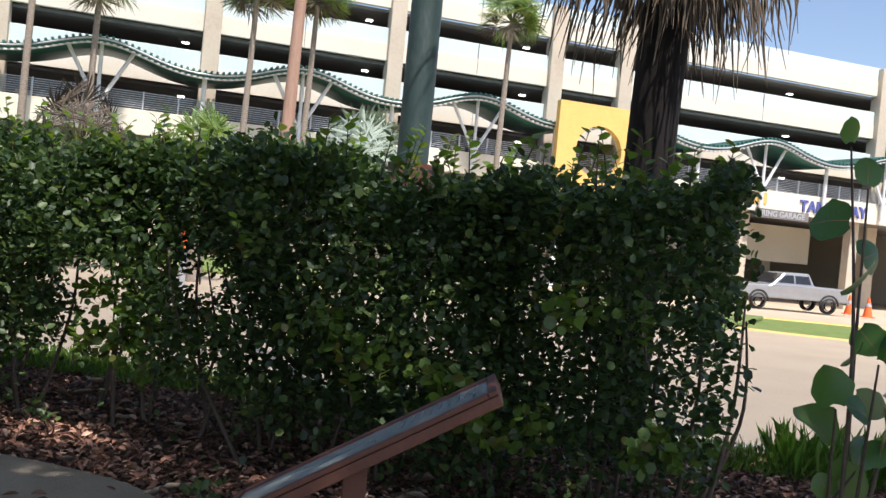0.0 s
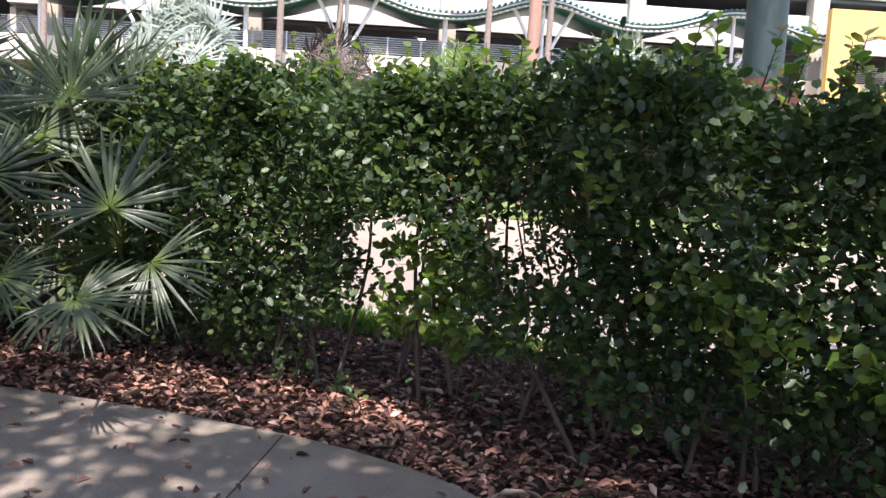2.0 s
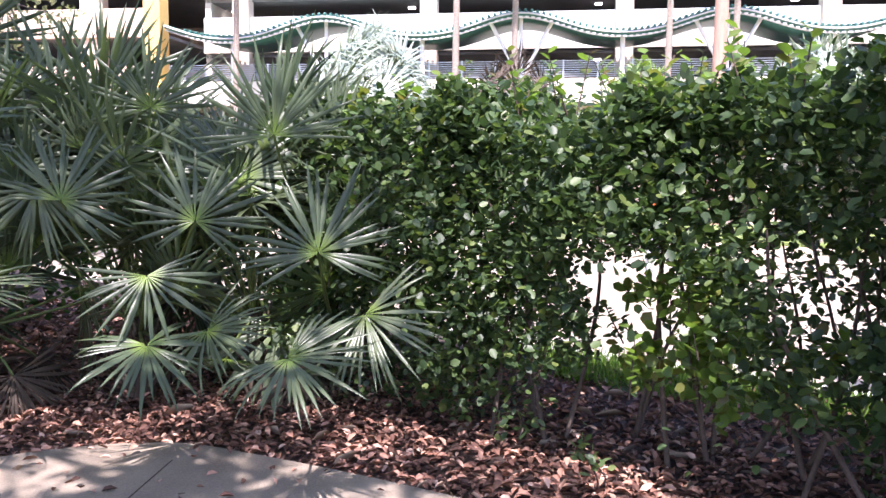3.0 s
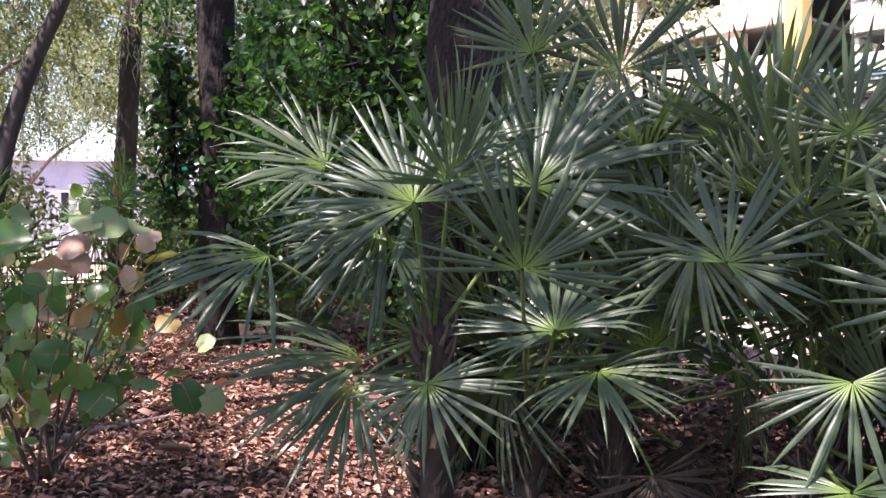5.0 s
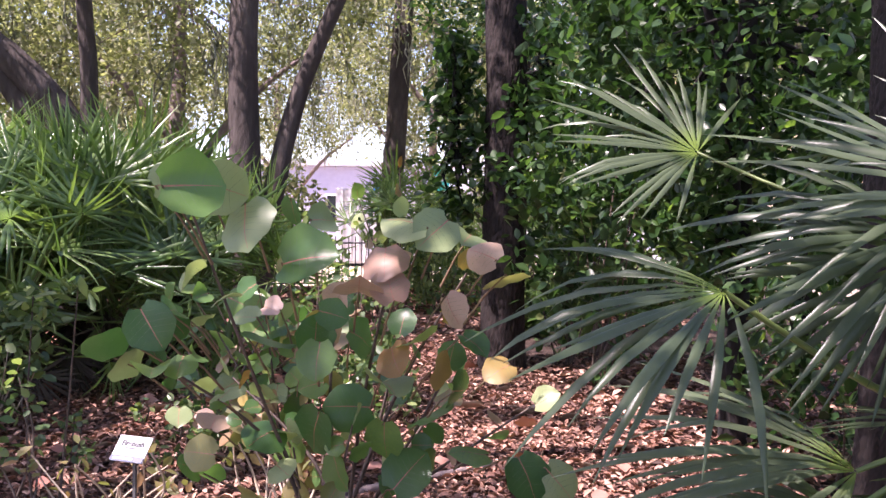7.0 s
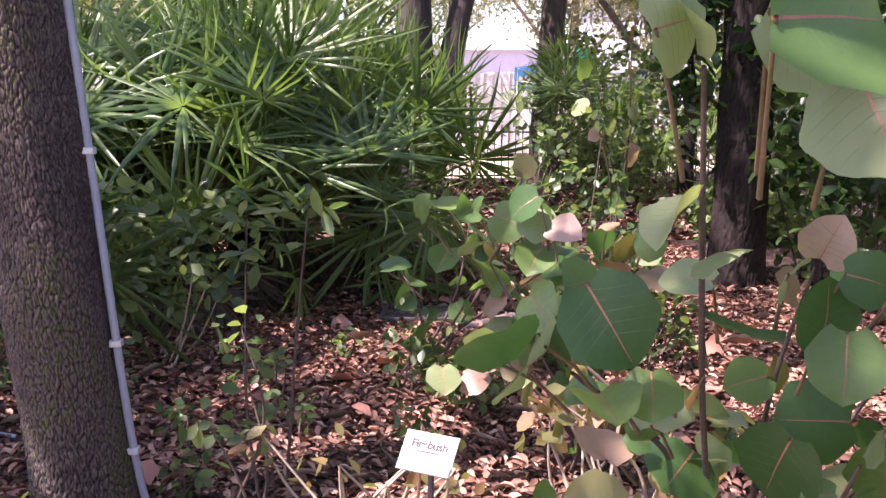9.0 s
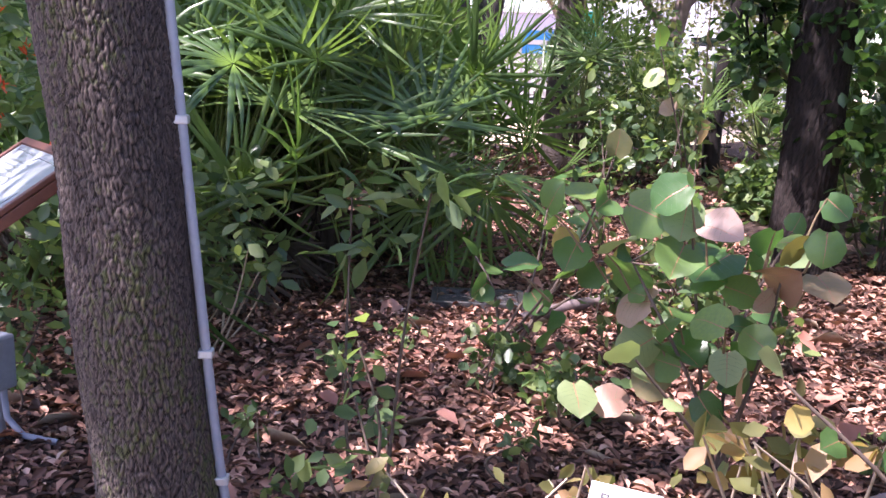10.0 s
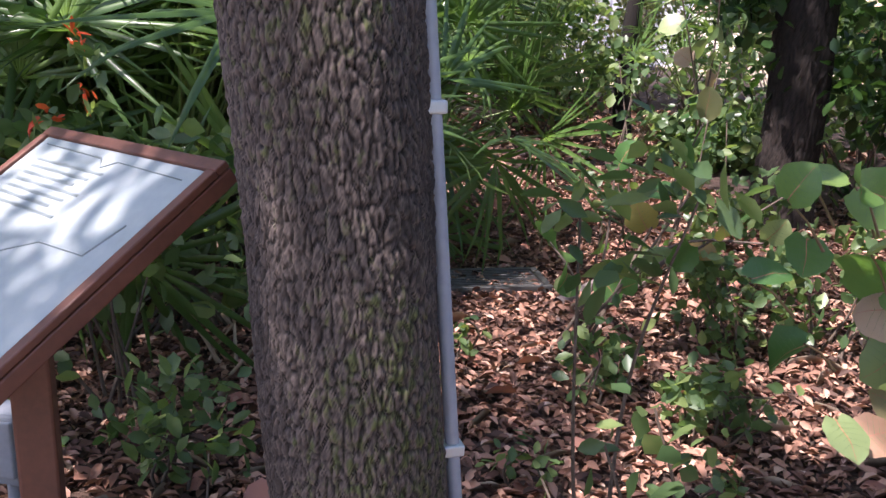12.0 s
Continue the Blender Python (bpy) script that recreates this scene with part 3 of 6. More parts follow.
def build_yellow_frame():
    y = thing("yellow_square_frame", GM @ Matrix.Translation((8.8, -5.9, 0.05)), "large flat yellow square panel with a round hole", "sculpture")
    bm = bmesh.new()
    n = 48
    ring_i, ring_o = [], []
    for k in range(n):
        q = 2 * math.pi * k / n
        c, s = math.cos(q), math.sin(q)
        m = 2.35 / max(abs(c), abs(s))
        ring_i.append((1.3 * c, 1.3 * s))
        ring_o.append((m * c, m * s))
    fr = {}
    for d, yy in ((0, -0.2), (1, 0.2)):
        fr[d] = ([bm.verts.new((p[0], yy, 6.25 + p[1])) for p in ring_i], [bm.verts.new((p[0], yy, 6.25 + p[1])) for p in ring_o])
    for k in range(n):
        j = (k + 1) % n
        (ai, ao), (bi, bo) = fr[0], fr[1]
        bm.faces.new((ai[k], ai[j], ao[j], ao[k]))
        bm.faces.new((bi[j], bi[k], bo[k], bo[j]))
        bm.faces.new((ai[j], ai[k], bi[k], bi[j]))
        bm.faces.new((ao[k], ao[j], bo[j], bo[k]))
    part("panel", bm, YELLOW, y)
    for u in (-1.9, 1.9):
        part("support", boxes((u - 0.12, u + 0.12, -0.1, 0.1, -0.95, 3.95), bevel=0.02), STEEL_WHITE, y)
    return y


build_yellow_frame()


def text_mesh(name, body, size, depth=0.02):
    cu = bpy.data.curves.new(name, "FONT")
    cu.body, cu.size, cu.extrude, cu.align_x = body, size, depth, "CENTER"
    cu.offset = size * 0.03
    ob = bpy.data.objects.new(name, cu)
    me = bpy.data.meshes.new_from_object(ob)
    bpy.data.objects.remove(ob)
    bpy.data.curves.remove(cu)
    return me


def build_entry_sign():
    s = thing("entrance_sign", GM @ Matrix.Translation((24.9, -4.35, 0)), "white entrance fascia with blue TAMPA BAY lettering", "sign")
    part("fascia", boxes((-5.6, 6.0, 0, 0.3, 4.45, 5.68), bevel=0.02), CREAM, s)
    part("lettering", text_mesh("lettering", "TAMPA BAY", 0.92, 0.04), BLUE_LETTER, s, "blue raised letters", at=pose(0.6, -0.05, 4.72, 90, 0, 0))
    part("sun_emblem", boxes((-5.3, -4.2, -0.04, 0, 4.85, 5.5), bevel=0.05), YELLOW, s, "yellow emblem block")
    part("lower_board", boxes((-4.9, -1.2, -0.1, -0.04, 4.12, 4.62)), DECK, s, "dark board with white letters")
    part("lower_lettering", text_mesh("lower_lettering", "RING GARAGE", 0.46, 0.01), LABEL_WHITE, s, at=pose(-3.0, -0.115, 4.22, 90, 0, 0))
    return s


build_entry_sign()


# ---- plant builders ----
def fan_blade(name, mat, seed, segs=30, spread=205, radius=0.72, split=0.42, droop=0.1, tip=0.4):
    """A fan-shaped palm leaf: folded segments joined near the hub, free and tapering beyond."""
    r = np.random.default_rng(seed)
    spread *= r.uniform(0.8, 1.15)
    sag = r.uniform(0.0, 0.35)
    v, f = [], []
    half = radians(spread) / segs / 2
    cupped = r.uniform(0.08, 0.45)
    for i in range(segs):
        t = -1 + 2 * (i + 0.5) / segs
        a = radians(spread) / 2 * t + r.normal() * 0.085
        ln = radius * (1 - 0.26 * t * t) * (r.uniform(0.82, 1.1) if r.random() < 0.85 else r.uniform(0.55, 0.8))
        dr, bend = droop * r.uniform(0.2, 2.2) + sag * abs(t) ** 3, tip * max(0, r.normal(0.3, 1.3))
        ca, sa = math.cos(a), math.sin(a)
        k = len(v)
        for q in (0.015, 0.2, split, 0.7, 0.88, 1.0):
            rho = ln * q
            w = rho * math.tan(half) * 0.98 if q <= split else ln * (split * math.tan(half) + 0.002) * (1 - ((q - split) / (1 - split)) ** 1.6) + 0.0008
            z = rho * cupped * (0.45 + 0.55 * t * t) - dr * rho * rho / radius - bend * radius * max(0, q - 0.6) ** 2
            lift = w * 0.55
            for s in (-1, 0, 1):
                v.append((ca * rho - sa * w * s, sa * rho + ca * w * s, z + (lift if s == 0 else 0)))
        for j in range(5):
            for s in (0, 1):
                b = k + j * 3 + s
                f.append((b, b + 1, b + 4, b + 3))
    me = quad_mesh(name, v, f)
    me.materials.append(mat)
    return me


def basis(x, z, at, s=1.0):
    x = Vector(x).normalized()
    z = Vector(z)
    y = z.cross(x).normalized()
    z = x.cross(y)
    m = Matrix((x, y, z)).transposed().to_4x4()
    return Matrix.Translation(at) @ m @ Matrix.Diagonal((s, s, s, 1))


BLADES = {}


def blade(mat, i, **kw):
    key = (mat.name, i)
    if mat is FAN_BRIGHT:
        kw = dict(segs=20, split=0.24, spread=235, radius=0.78, droop=0.14, tip=0.3)
    elif i >= 30:
        kw = dict(kw, spread=250 if i < 50 else 310) if i < 60 else dict(kw, segs=22, spread=125, droop=0.3, split=0.5)
    if key not in BLADES:
        BLADES[key] = fan_blade("fan_leaf", mat, 100 + i, **kw)
    return BLADES[key]


def frond(plant, root, hub, mat, facing=None, scale=1.0, i=None, thick=0.009, pmat=None, variants=12, rise=0.75, axis=None, **kw):
    """One fan leaf on its stalk; root and hub are places within the plant."""
    root, hub = Vector(root), Vector(hub)
    out = (hub - root).normalized()
    w = rng.uniform(0.4, 1.2)
    n = Vector(facing).normalized() + Vector(rng.normal(size=3) * 0.1) if facing else Vector((out.x * w, out.y * w, rng.uniform(-0.1, 0.6))) + Vector(rng.normal(size=3) * 0.35)
    n.normalize()
    axis = Vector(axis) if axis else out * 0.55 + Vector((0, 0, rise if hub.z > 0.76 else -0.5)) + Vector(rng.normal(size=3) * 0.22)
    side = axis - n * axis.dot(n)
    if side.length < 0.05:
        side = out - n * out.dot(n)
    i = rng.integers(0, variants) if i is None else i
    b = part("fan_leaf", blade(mat, int(i), **kw), None, plant, at=basis(side, n, hub, scale))
    mid = (root + hub) / 2 + Vector((0, 0, -0.06 if hub.z > root.z else 0.1)) * (hub - root).length
    line = [root.lerp(mid, q).lerp(mid.lerp(hub, q), q) for q in np.linspace(0, 1, 7)]
    part("stalk", tubes("stalk", [(np.array([tuple(p) for p in line]), np.linspace(thick * 1.5, thick * 0.8, 7))], 5), pmat or PETIOLE, plant)
    return b


def palmetto(at, hubs, mat, label, group, trunk_h=0.5, extra=0, reach=0.9, top=2.0, scale=(0.8, 1.1), dead=2, category="palmetto", low=0.45, skirt=0):
    """A low fan palm: leaning trunk, stalks and fan leaves; hubs are world places of leaf hubs."""
    p = thing("saw_palmetto", at, label, category, group)
    o = Vector(at)
    crown = Vector((0, 0, trunk_h))
    part("trunk", tubes("trunk", [([(0, 0, -0.03), (0.03, 0.02, trunk_h * 0.5), (0, 0, trunk_h + 0.1)], [0.085, 0.075, 0.06])], 10), FIBRE, p, "fibrous brown trunk")
    boots = []
    for k in range(int(70 * trunk_h) + 20):
        q, z = k * 2.4 + rng.normal() * 0.2, rng.uniform(0.0, trunk_h + 0.05)
        b = np.array([math.cos(q) * 0.07, math.sin(q) * 0.07, z])
        e = b + np.array([math.cos(q) * 0.05, math.sin(q) * 0.05, rng.uniform(0.05, 0.13)]) + rng.normal(size=3) * 0.015
        boots.append(([b, (b + e) / 2 + np.array([math.cos(q), math.sin(q), 0]) * 0.012, e], [0.016, 0.012, 0.004]))
    part("boot_fringe", tubes("boot_fringe", boots, 4), DRY_FROND, p, "ragged brown old leaf bases", kind="stuff")
    for h, face, s, axis, wide in hubs:
        frond(p, crown, Vector(h) - o, mat, face, s, i=(30 + 10 * wide + int(rng.integers(0, 3))) if wide else None, axis=axis)
    for k in range(extra):
        q = rng.uniform(0, 2 * math.pi)
        el = rng.uniform(low, 1.45)
        ln = reach * rng.uniform(0.6, 1.1)
        h = crown + Vector((math.cos(q) * math.cos(el) * ln, math.sin(q) * math.cos(el) * ln, math.sin(el) * (top - trunk_h) * rng.uniform(0.6, 1)))
        frond(p, crown, h, mat, None, rng.uniform(*scale))
    for k in range(skirt):
        q, el = rng.uniform(0, 2 * math.pi), rng.uniform(-0.45, 0.45)
        ln = reach * rng.uniform(0.5, 0.8)
        h = crown + Vector((math.cos(q) * ln, math.sin(q) * ln, math.sin(el) * ln + 0.08))
        h.z = max(h.z, rng.uniform(0.62, 1.1))
        frond(p, crown, h, mat, (math.cos(q) + rng.normal() * 0.6, math.sin(q) + rng.normal() * 0.6, 0.35 + rng.normal() * 0.4), rng.uniform(0.6, 0.82))
    for k in range(dead):
        q = rng.uniform(0, 2 * math.pi)
        h = Vector((math.cos(q) * 0.4, math.sin(q) * 0.4, max(0.25, trunk_h * 0.5)))
        frond(p, crown, h, DRY_FROND, (math.cos(q), math.sin(q), 0.2), 0.7)
    return p


def limb(pts, r0, r1, n=14, wob=0.03):
    p = smooth_line(pts, max(2, n // max(1, len(pts) - 1)))
    p = p + np.cumsum(rng.normal(size=p.shape) * wob * r0, axis=0)
    return p, np.linspace(r0, r1, len(p))


def bark_trunk(name, pts, r0, r1, cell=0.0168, depth=0.0075, step=0.0052, sides=400, flare=0.25):
    """A trunk whose bark stands up in long plates between furrows."""
    p = smooth_line(pts, 40)
    seg = np.linalg.norm(np.diff(p, axis=0), axis=1)
    s = np.concatenate([[0], np.cumsum(seg)])
    n = int(s[-1] / step)
    q = np.stack([np.interp(np.linspace(0, s[-1], n), s, p[:, i]) for i in range(3)], 1)
    L = np.linspace(0, s[-1], n)
    R = r0 + (r1 - r0) * L / s[-1] + flare * r0 * np.exp(-L / 0.16)
    a = np.linspace(0, 2 * np.pi, sides, endpoint=False)
    v = np.empty((n, sides, 3))
    for i in range(n):
        for j in range(sides):
            x, y, z = math.cos(a[j]) * r0 / cell, math.sin(a[j]) * r0 / cell, L[i] / cell * 0.42
            w = noise.noise((x * 0.5, y * 0.5, z * 0.9)) * 0.9
            d, _ = noise.voronoi((x + w * 0.4, y - w * 0.4, z + w * 0.5))
            crack = abs(noise.noise((x * 0.62 + 3, y * 0.62, z * 0.55)))
            e = min(1.0, max(0.0, (d[1] - d[0]) * 6.5), 0.45 + crack * 6.0) ** 0.7
            h = depth * (e - 0.55) + 0.0035 * noise.noise((x * 1.2, y * 1.2, z * 2.2)) + 0.0022 * noise.noise((x * 4, y * 4, z * 9))
            rr = R[i] + h + 0.02 * noise.noise((math.cos(a[j]) * 1.3, math.sin(a[j]) * 1.3, L[i] * 1.5))
            v[i, j] = (q[i, 0] + rr * math.cos(a[j]), q[i, 1] + rr * math.sin(a[j]), q[i, 2])
    f = []
    for i in range(n - 1):
        b = i * sides
        for j in range(sides):
            k = (j + 1) % sides
            f.append((b + j, b + k, b + sides + k, b + sides + j))
    return quad_mesh(name, v.reshape(-1, 3), f, smooth=True)


def tree(at, label, trunk, r0, r1, limbs, crowns, leaf, bark, leaf_size=0.07, category="tree", name="tree", group="", sides=14, shape=LEAF_OVAL, moss=0, mesh=None):
    """trunk: points from the base; limbs: (points, r0, r1); crowns: (centre, radii, clumps, leaves each, clump radius)."""
    t = thing(name, at, label, category, group)
    p, r = limb(trunk, r0, r1)
    p[0, 2] = -0.05
    part("trunk", mesh or tubes("trunk", [(p, r)], sides), bark, t)
    for pts, a, b in limbs:
        part("limb", tubes("limb", [limb(pts, a, b)], 10), bark, t)
    all_pos, twigs = [], []
    for c, rad, n, per, cr in crowns:
        pos, cen = clumps(c, rad, n, per, cr)
        all_pos.append(pos)
        for q in cen[:: max(1, len(cen) // 40)]:
            j = np.array(c) + (q - np.array(c)) * 0.25
            twigs.append(([j, (j + q) / 2 + rng.normal(size=3) * 0.1, q], [0.02, 0.012, 0.005]))
    if all_pos:
        part("twigwork", tubes("twigwork", twigs, 5), bark, t, kind="stuff")
        part("crown", leaf_mesh("crown", np.concatenate(all_pos), leaf_size, shape=shape), leaf, t, kind="stuff")
    if moss:
        c, rad = crowns[0][0], crowns[0][1]
        lines = []
        for _ in range(moss):
            s = np.array(c) + unit(1)[0] * np.array(rad) * rng.uniform(0.5, 1)
            for _ in range(7):
                ln = rng.uniform(0.25, 0.95)
                o = s + rng.normal(size=3) * 0.12
                lines.append(([o - (0, 0, ln * q) + rng.normal(size=3) * (0.06, 0.06, 0.02) for q in (0, 0.3, 0.6, 1)], [0.008, 0.016, 0.013, 0.003]))
        part("moss", tubes("moss", lines, 4), MOSS, t, "grey hanging moss", kind="stuff")
    return t


def shrub(at, label, leaf, radii, n, per, size, category="shrub", name="shrub", centre_z=None, stems=7, shape=LEAF_OVAL, group="", lift=0.6, bark=None, tips=None, clump_r=0.16):
    s = thing(name, at, label, category, group)
    cz = centre_z if centre_z is not None else radii[2]
    pos, cen = clumps((0, 0, cz), radii, n, per, clump_r)
    pos[:, 2] = np.maximum(pos[:, 2], 0.03)
    for k in range(stems):
        c = cen[rng.integers(0, len(cen))]
        b = np.array([rng.normal() * 0.06, rng.normal() * 0.06, -0.03])
        part("stem", tubes("stem", [limb([b, (b + c) / 2 + rng.normal(size=3) * 0.06, c], 0.007 + 0.004 * radii[0], 0.003)], 6), bark or TWIG, s)
    part("leaves", leaf_mesh("leaves", pos, size, shape=shape, lift=lift), leaf, s, kind="stuff")
    if tips:
        k = rng.choice(len(pos), tips[1])
        tp = np.repeat(pos[k] + (0.04, 0, 0.04), 9, axis=0)
        part("blossom" if tips[0] is FLOWER else "young_leaves", leaf_mesh("tips", tp + rng.normal(size=tp.shape) * 0.018, tips[2], shape=LEAF_LANCE if tips[0] is FLOWER else shape), tips[0], s, kind="stuff")
    return s


# ---- hedge along the kerb, five clipped shrubs grown together ----
HEDGE_LINE = smooth_line([(-4.35, 6.55), (-3.2, 6.25), (-2.1, 5.95), (-0.9, 5.45), (0.4, 5.05), (1.55, 4.75)], 10)


def build_hedge():
    seg = np.linalg.norm(np.diff(HEDGE_LINE, axis=0), axis=1)
    s = np.concatenate([[0], np.cumsum(seg)])
    total = s[-1]
    cuts = np.linspace(0, total, 6)
    for k in range(5):
        lo, hi = cuts[k], cuts[k + 1]
        n = 21000
        q = rng.uniform(lo - 0.15, hi + 0.15, n)
        q = np.clip(q, 0.0, total)
        c = np.stack([np.interp(q, s, HEDGE_LINE[:, i]) for i in range(2)], 1)
        d = np.stack([np.interp(q + 0.1, s, HEDGE_LINE[:, i]) - np.interp(q - 0.1, s, HEDGE_LINE[:, i]) for i in range(2)], 1)
        d /= np.linalg.norm(d, axis=1)[:, None] + 1e-9
        nrm = np.stack([-d[:, 1], d[:, 0]], 1)
        u = np.sign(rng.uniform(-1, 1, n)) * (1 - rng.random(n) ** 1.9 * 0.95)
        top = 1.8 + 0.07 * np.sin(q * 2.3) + 0.06 * np.sin(q * 5.1 + 1) + 0.05 * np.sin(q * 11.3)
        z = 0.1 + (top - 0.1) * rng.random(n) ** 0.85
        on_top = rng.random(n) < 0.22
        z = np.where(on_top, top - rng.random(n) * 0.16, z)
        u = np.where(on_top, rng.uniform(-1, 1, n), u)
        bulge = 0.5 + 0.22 * np.sin(np.pi * np.clip(z / 2.1, 0, 1)) + 0.08 * np.sin(q * 3.7 + z * 4)
        pos = np.stack([c[:, 0] + nrm[:, 0] * u * bulge, c[:, 1] + nrm[:, 1] * u * bulge, z], 1) + rng.normal(size=(n, 3)) * 0.045
        # thin places low down where the road shows through
        dens = np.array([noise.noise((p[0] * 2.2, p[1] * 2.2, p[2] * 2.2)) for p in pos]) * 0.8 + 0.85
        gx = pos[:, 0] + 0.33 * (pos[:, 1] - 5.9)
        gap = np.exp(-((gx + 2.33 + 0.1 * np.sin(pos[:, 2] * 7)) / 0.3) ** 4) * np.clip((1.15 - pos[:, 2]) / 0.2, 0, 1)
        gap = np.maximum(gap, 0.75 * np.exp(-((gx + 1.6) / 0.2) ** 2 - ((pos[:, 2] - 1.0) / 0.17) ** 2))
        gap = np.maximum(gap, 0.7 * np.exp(-((gx + 1.25) / 0.14) ** 2 - ((pos[:, 2] - 0.7) / 0.2) ** 2))
        gap = np.maximum(gap, np.exp(-((gx + 2.1) / 0.7) ** 4) * np.clip((0.58 - pos[:, 2]) / 0.15, 0, 1))
        low = np.clip((0.45 - pos[:, 2]) / 0.4, 0, 1) * 0.5
        right = np.clip((pos[:, 0] - 0.9) / 0.5, 0, 1) * np.clip((1.2 - pos[:, 2]) / 0.5, 0, 1) * 0.55
        keep = rng.random(n) < np.clip(dens - 1.4 * gap - low - right, 0.015, 1)
        base = np.array([np.interp((lo + hi) / 2, s, HEDGE_LINE[:, 0]), np.interp((lo + hi) / 2, s, HEDGE_LINE[:, 1]), 0])
        h = thing("hedge_shrub", STREET @ Matrix.Translation(base), "dense clipped hedge shrub with small rounded glossy dark leaves", "hedge", "hedge beside the road")
        local, nn = pos[keep] - base, nrm[keep]
        out = np.concatenate([nn * u[keep][:, None] * 0.7, np.full((len(local), 1), 0.25)], 1)
        part("foliage", leaf_mesh("foliage", local, 0.054, shape=LEAF_ROUND * (1, 0.82, 1.4), out=out, lift=0.8), HEDGE_LEAF, h, kind="stuff")
        # branches
        for _ in range(9):
            t = rng.uniform(lo, hi)
            b = np.array([np.interp(t, s, HEDGE_LINE[:, 0]), np.interp(t, s, HEDGE_LINE[:, 1]), 0]) - base + (*rng.normal(size=2) * 0.15, -0.03)
            e = b + (rng.normal() * 0.2, rng.normal() * 0.13, rng.uniform(1.1, 1.6))
            part("branch", tubes("branch", [limb([b, (b + e) / 2 + rng.normal(size=3) * 0.1, e], 0.016, 0.005)], 6), TWIG, h)
        for sx, sy, sz in ((0.1, 4.15, 0.75), (0.35, 4.1, 0.62), (-0.3, 4.35, 0.8), (0.75, 4.0, 1.2), (1.15, 3.95, 0.6), (-0.6, 4.5, 0.95), (-1.95, 5.3, 0.9), (-1.8, 5.25, 0.7), (-1.7, 5.2, 0.5), (-1.85, 5.3, 1.1), (-1.5, 5.15, 0.75), (-2.0, 5.35, 0.62)):
            if abs(sx - base[0]) < (hi - lo) / 2:
                pp, _ = clumps((sx - base[0], sy - base[1] + 0.1, sz), (0.26, 0.14, 0.1), 9, 9, 0.09)
                part("spray", leaf_mesh("spray", pp, 0.062, shape=LEAF_ROUND), HEDGE_TIP, h, "low spray of bright young leaves", kind="stuff")
        # young shoots rising out of the clipped top and face
        sp, sd, lines = [], [], []
        for _ in range(34):
            t = rng.uniform(lo, hi)
            cc = np.array([np.interp(t, s, HEDGE_LINE[:, 0]), np.interp(t, s, HEDGE_LINE[:, 1])])
            off = rng.uniform(-0.6, 0.5)
            b = np.array([cc[0] + off * 0.3, cc[1] + off, 1.76]) - base
            if rng.random() < 0.3:
                b += (0.2, -0.35, rng.uniform(-1.3, -0.2))
            e = b + (rng.normal() * 0.08, rng.normal() * 0.08 - 0.03, rng.uniform(0.12, 0.34))
            lines.append(([b, (b + e) / 2, e], [0.005, 0.004, 0.002]))
            for m in range(9):
                sp.append(b + (e - b) * (m + 1) / 9)
                w = rng.uniform(0, 6.28)
                sd.append((math.cos(w), math.sin(w), 0.7))
        up = np.tile([0.0, 0, 1.0], (len(sp), 1)) + unit(len(sp)) * 0.3
        part("young_wood", tubes("young_wood", lines, 4), TWIG, h, kind="stuff")
        part("young_growth", quad_mesh("young_growth", *leaf_arrays(np.array(sp), np.array(sd), up, 0.06 * rng.uniform(0.6, 1.3, len(sp)), LEAF_ROUND)), HEDGE_TIP, h, "young yellow-green and reddish shoots", kind="stuff")


build_hedge()


# ---- palmettos beside the walk ----
V = Vector
palmetto((-6.09, 4.23, 0), [((-5.65, 3.92, 1.55), (0.82, -0.39, 0.42), 0.76, (-0.51, -0.14, 0.85), 0), ((-5.98, 3.93, 1.48), (0.7, -0.06, 0.72), 0.78, (0.03, -0.99, -0.11), 3), ((-6.06, 3.99, 1.42), (0.89, -0.36, 0.28), 0.7, (0.09, -0.46, -0.88), 0), ((-6.07, 3.47, 1.34), (0.32, -0.15, 0.93), 0.86, (0.08, -0.98, -0.18), 3), ((-6.14, 3.86, 0.76), (0.54, -0.19, 0.82), 0.77, (0.64, -0.54, -0.55), 1), ((-6.22, 3.95, 0.85), (0.55, 0.08, 0.83), 0.93, (-0.11, -0.98, 0.16), 3), ((-5.89, 4.1, 0.79), (0.78, -0.42, 0.46), 0.6, (0.49, -0.04, -0.87), 0)], FAN, "saw palmetto with wide grey-green fan leaves on a shaggy trunk", "palmettos beside the walk", 0.95, 4, 0.85, 1.9, (0.75, 1.0), dead=0, low=0.5)
palmetto((-6.43, 4.97, 0), [((-4.99, 3.99, 1.32), (0.81, -0.58, 0.11), 0.61, (0.06, 0.27, 0.96), 1), ((-5.20, 4.27, 1.08), (0.38, -0.34, 0.86), 0.62, (-0.84, 0.27, 0.47), 2), ((-5.16, 4.91, 1.38), (0.72, -0.63, 0.31), 0.60, (0.11, -0.34, -0.93), 0), ((-6.10, 4.84, 1.70), (0.83, -0.56, -0.03), 0.87, (0.03, -0.01, 1.00), 0), ((-5.13, 4.41, 0.93), (0.28, -0.43, 0.86), 0.60, (0.88, -0.25, -0.41), 0)], FAN, "saw palmetto with sunlit green fan leaves", "palmettos beside the walk", 0.50, 10, 0.85, 1.9, (0.75, 1.0), dead=0, low=0.5)
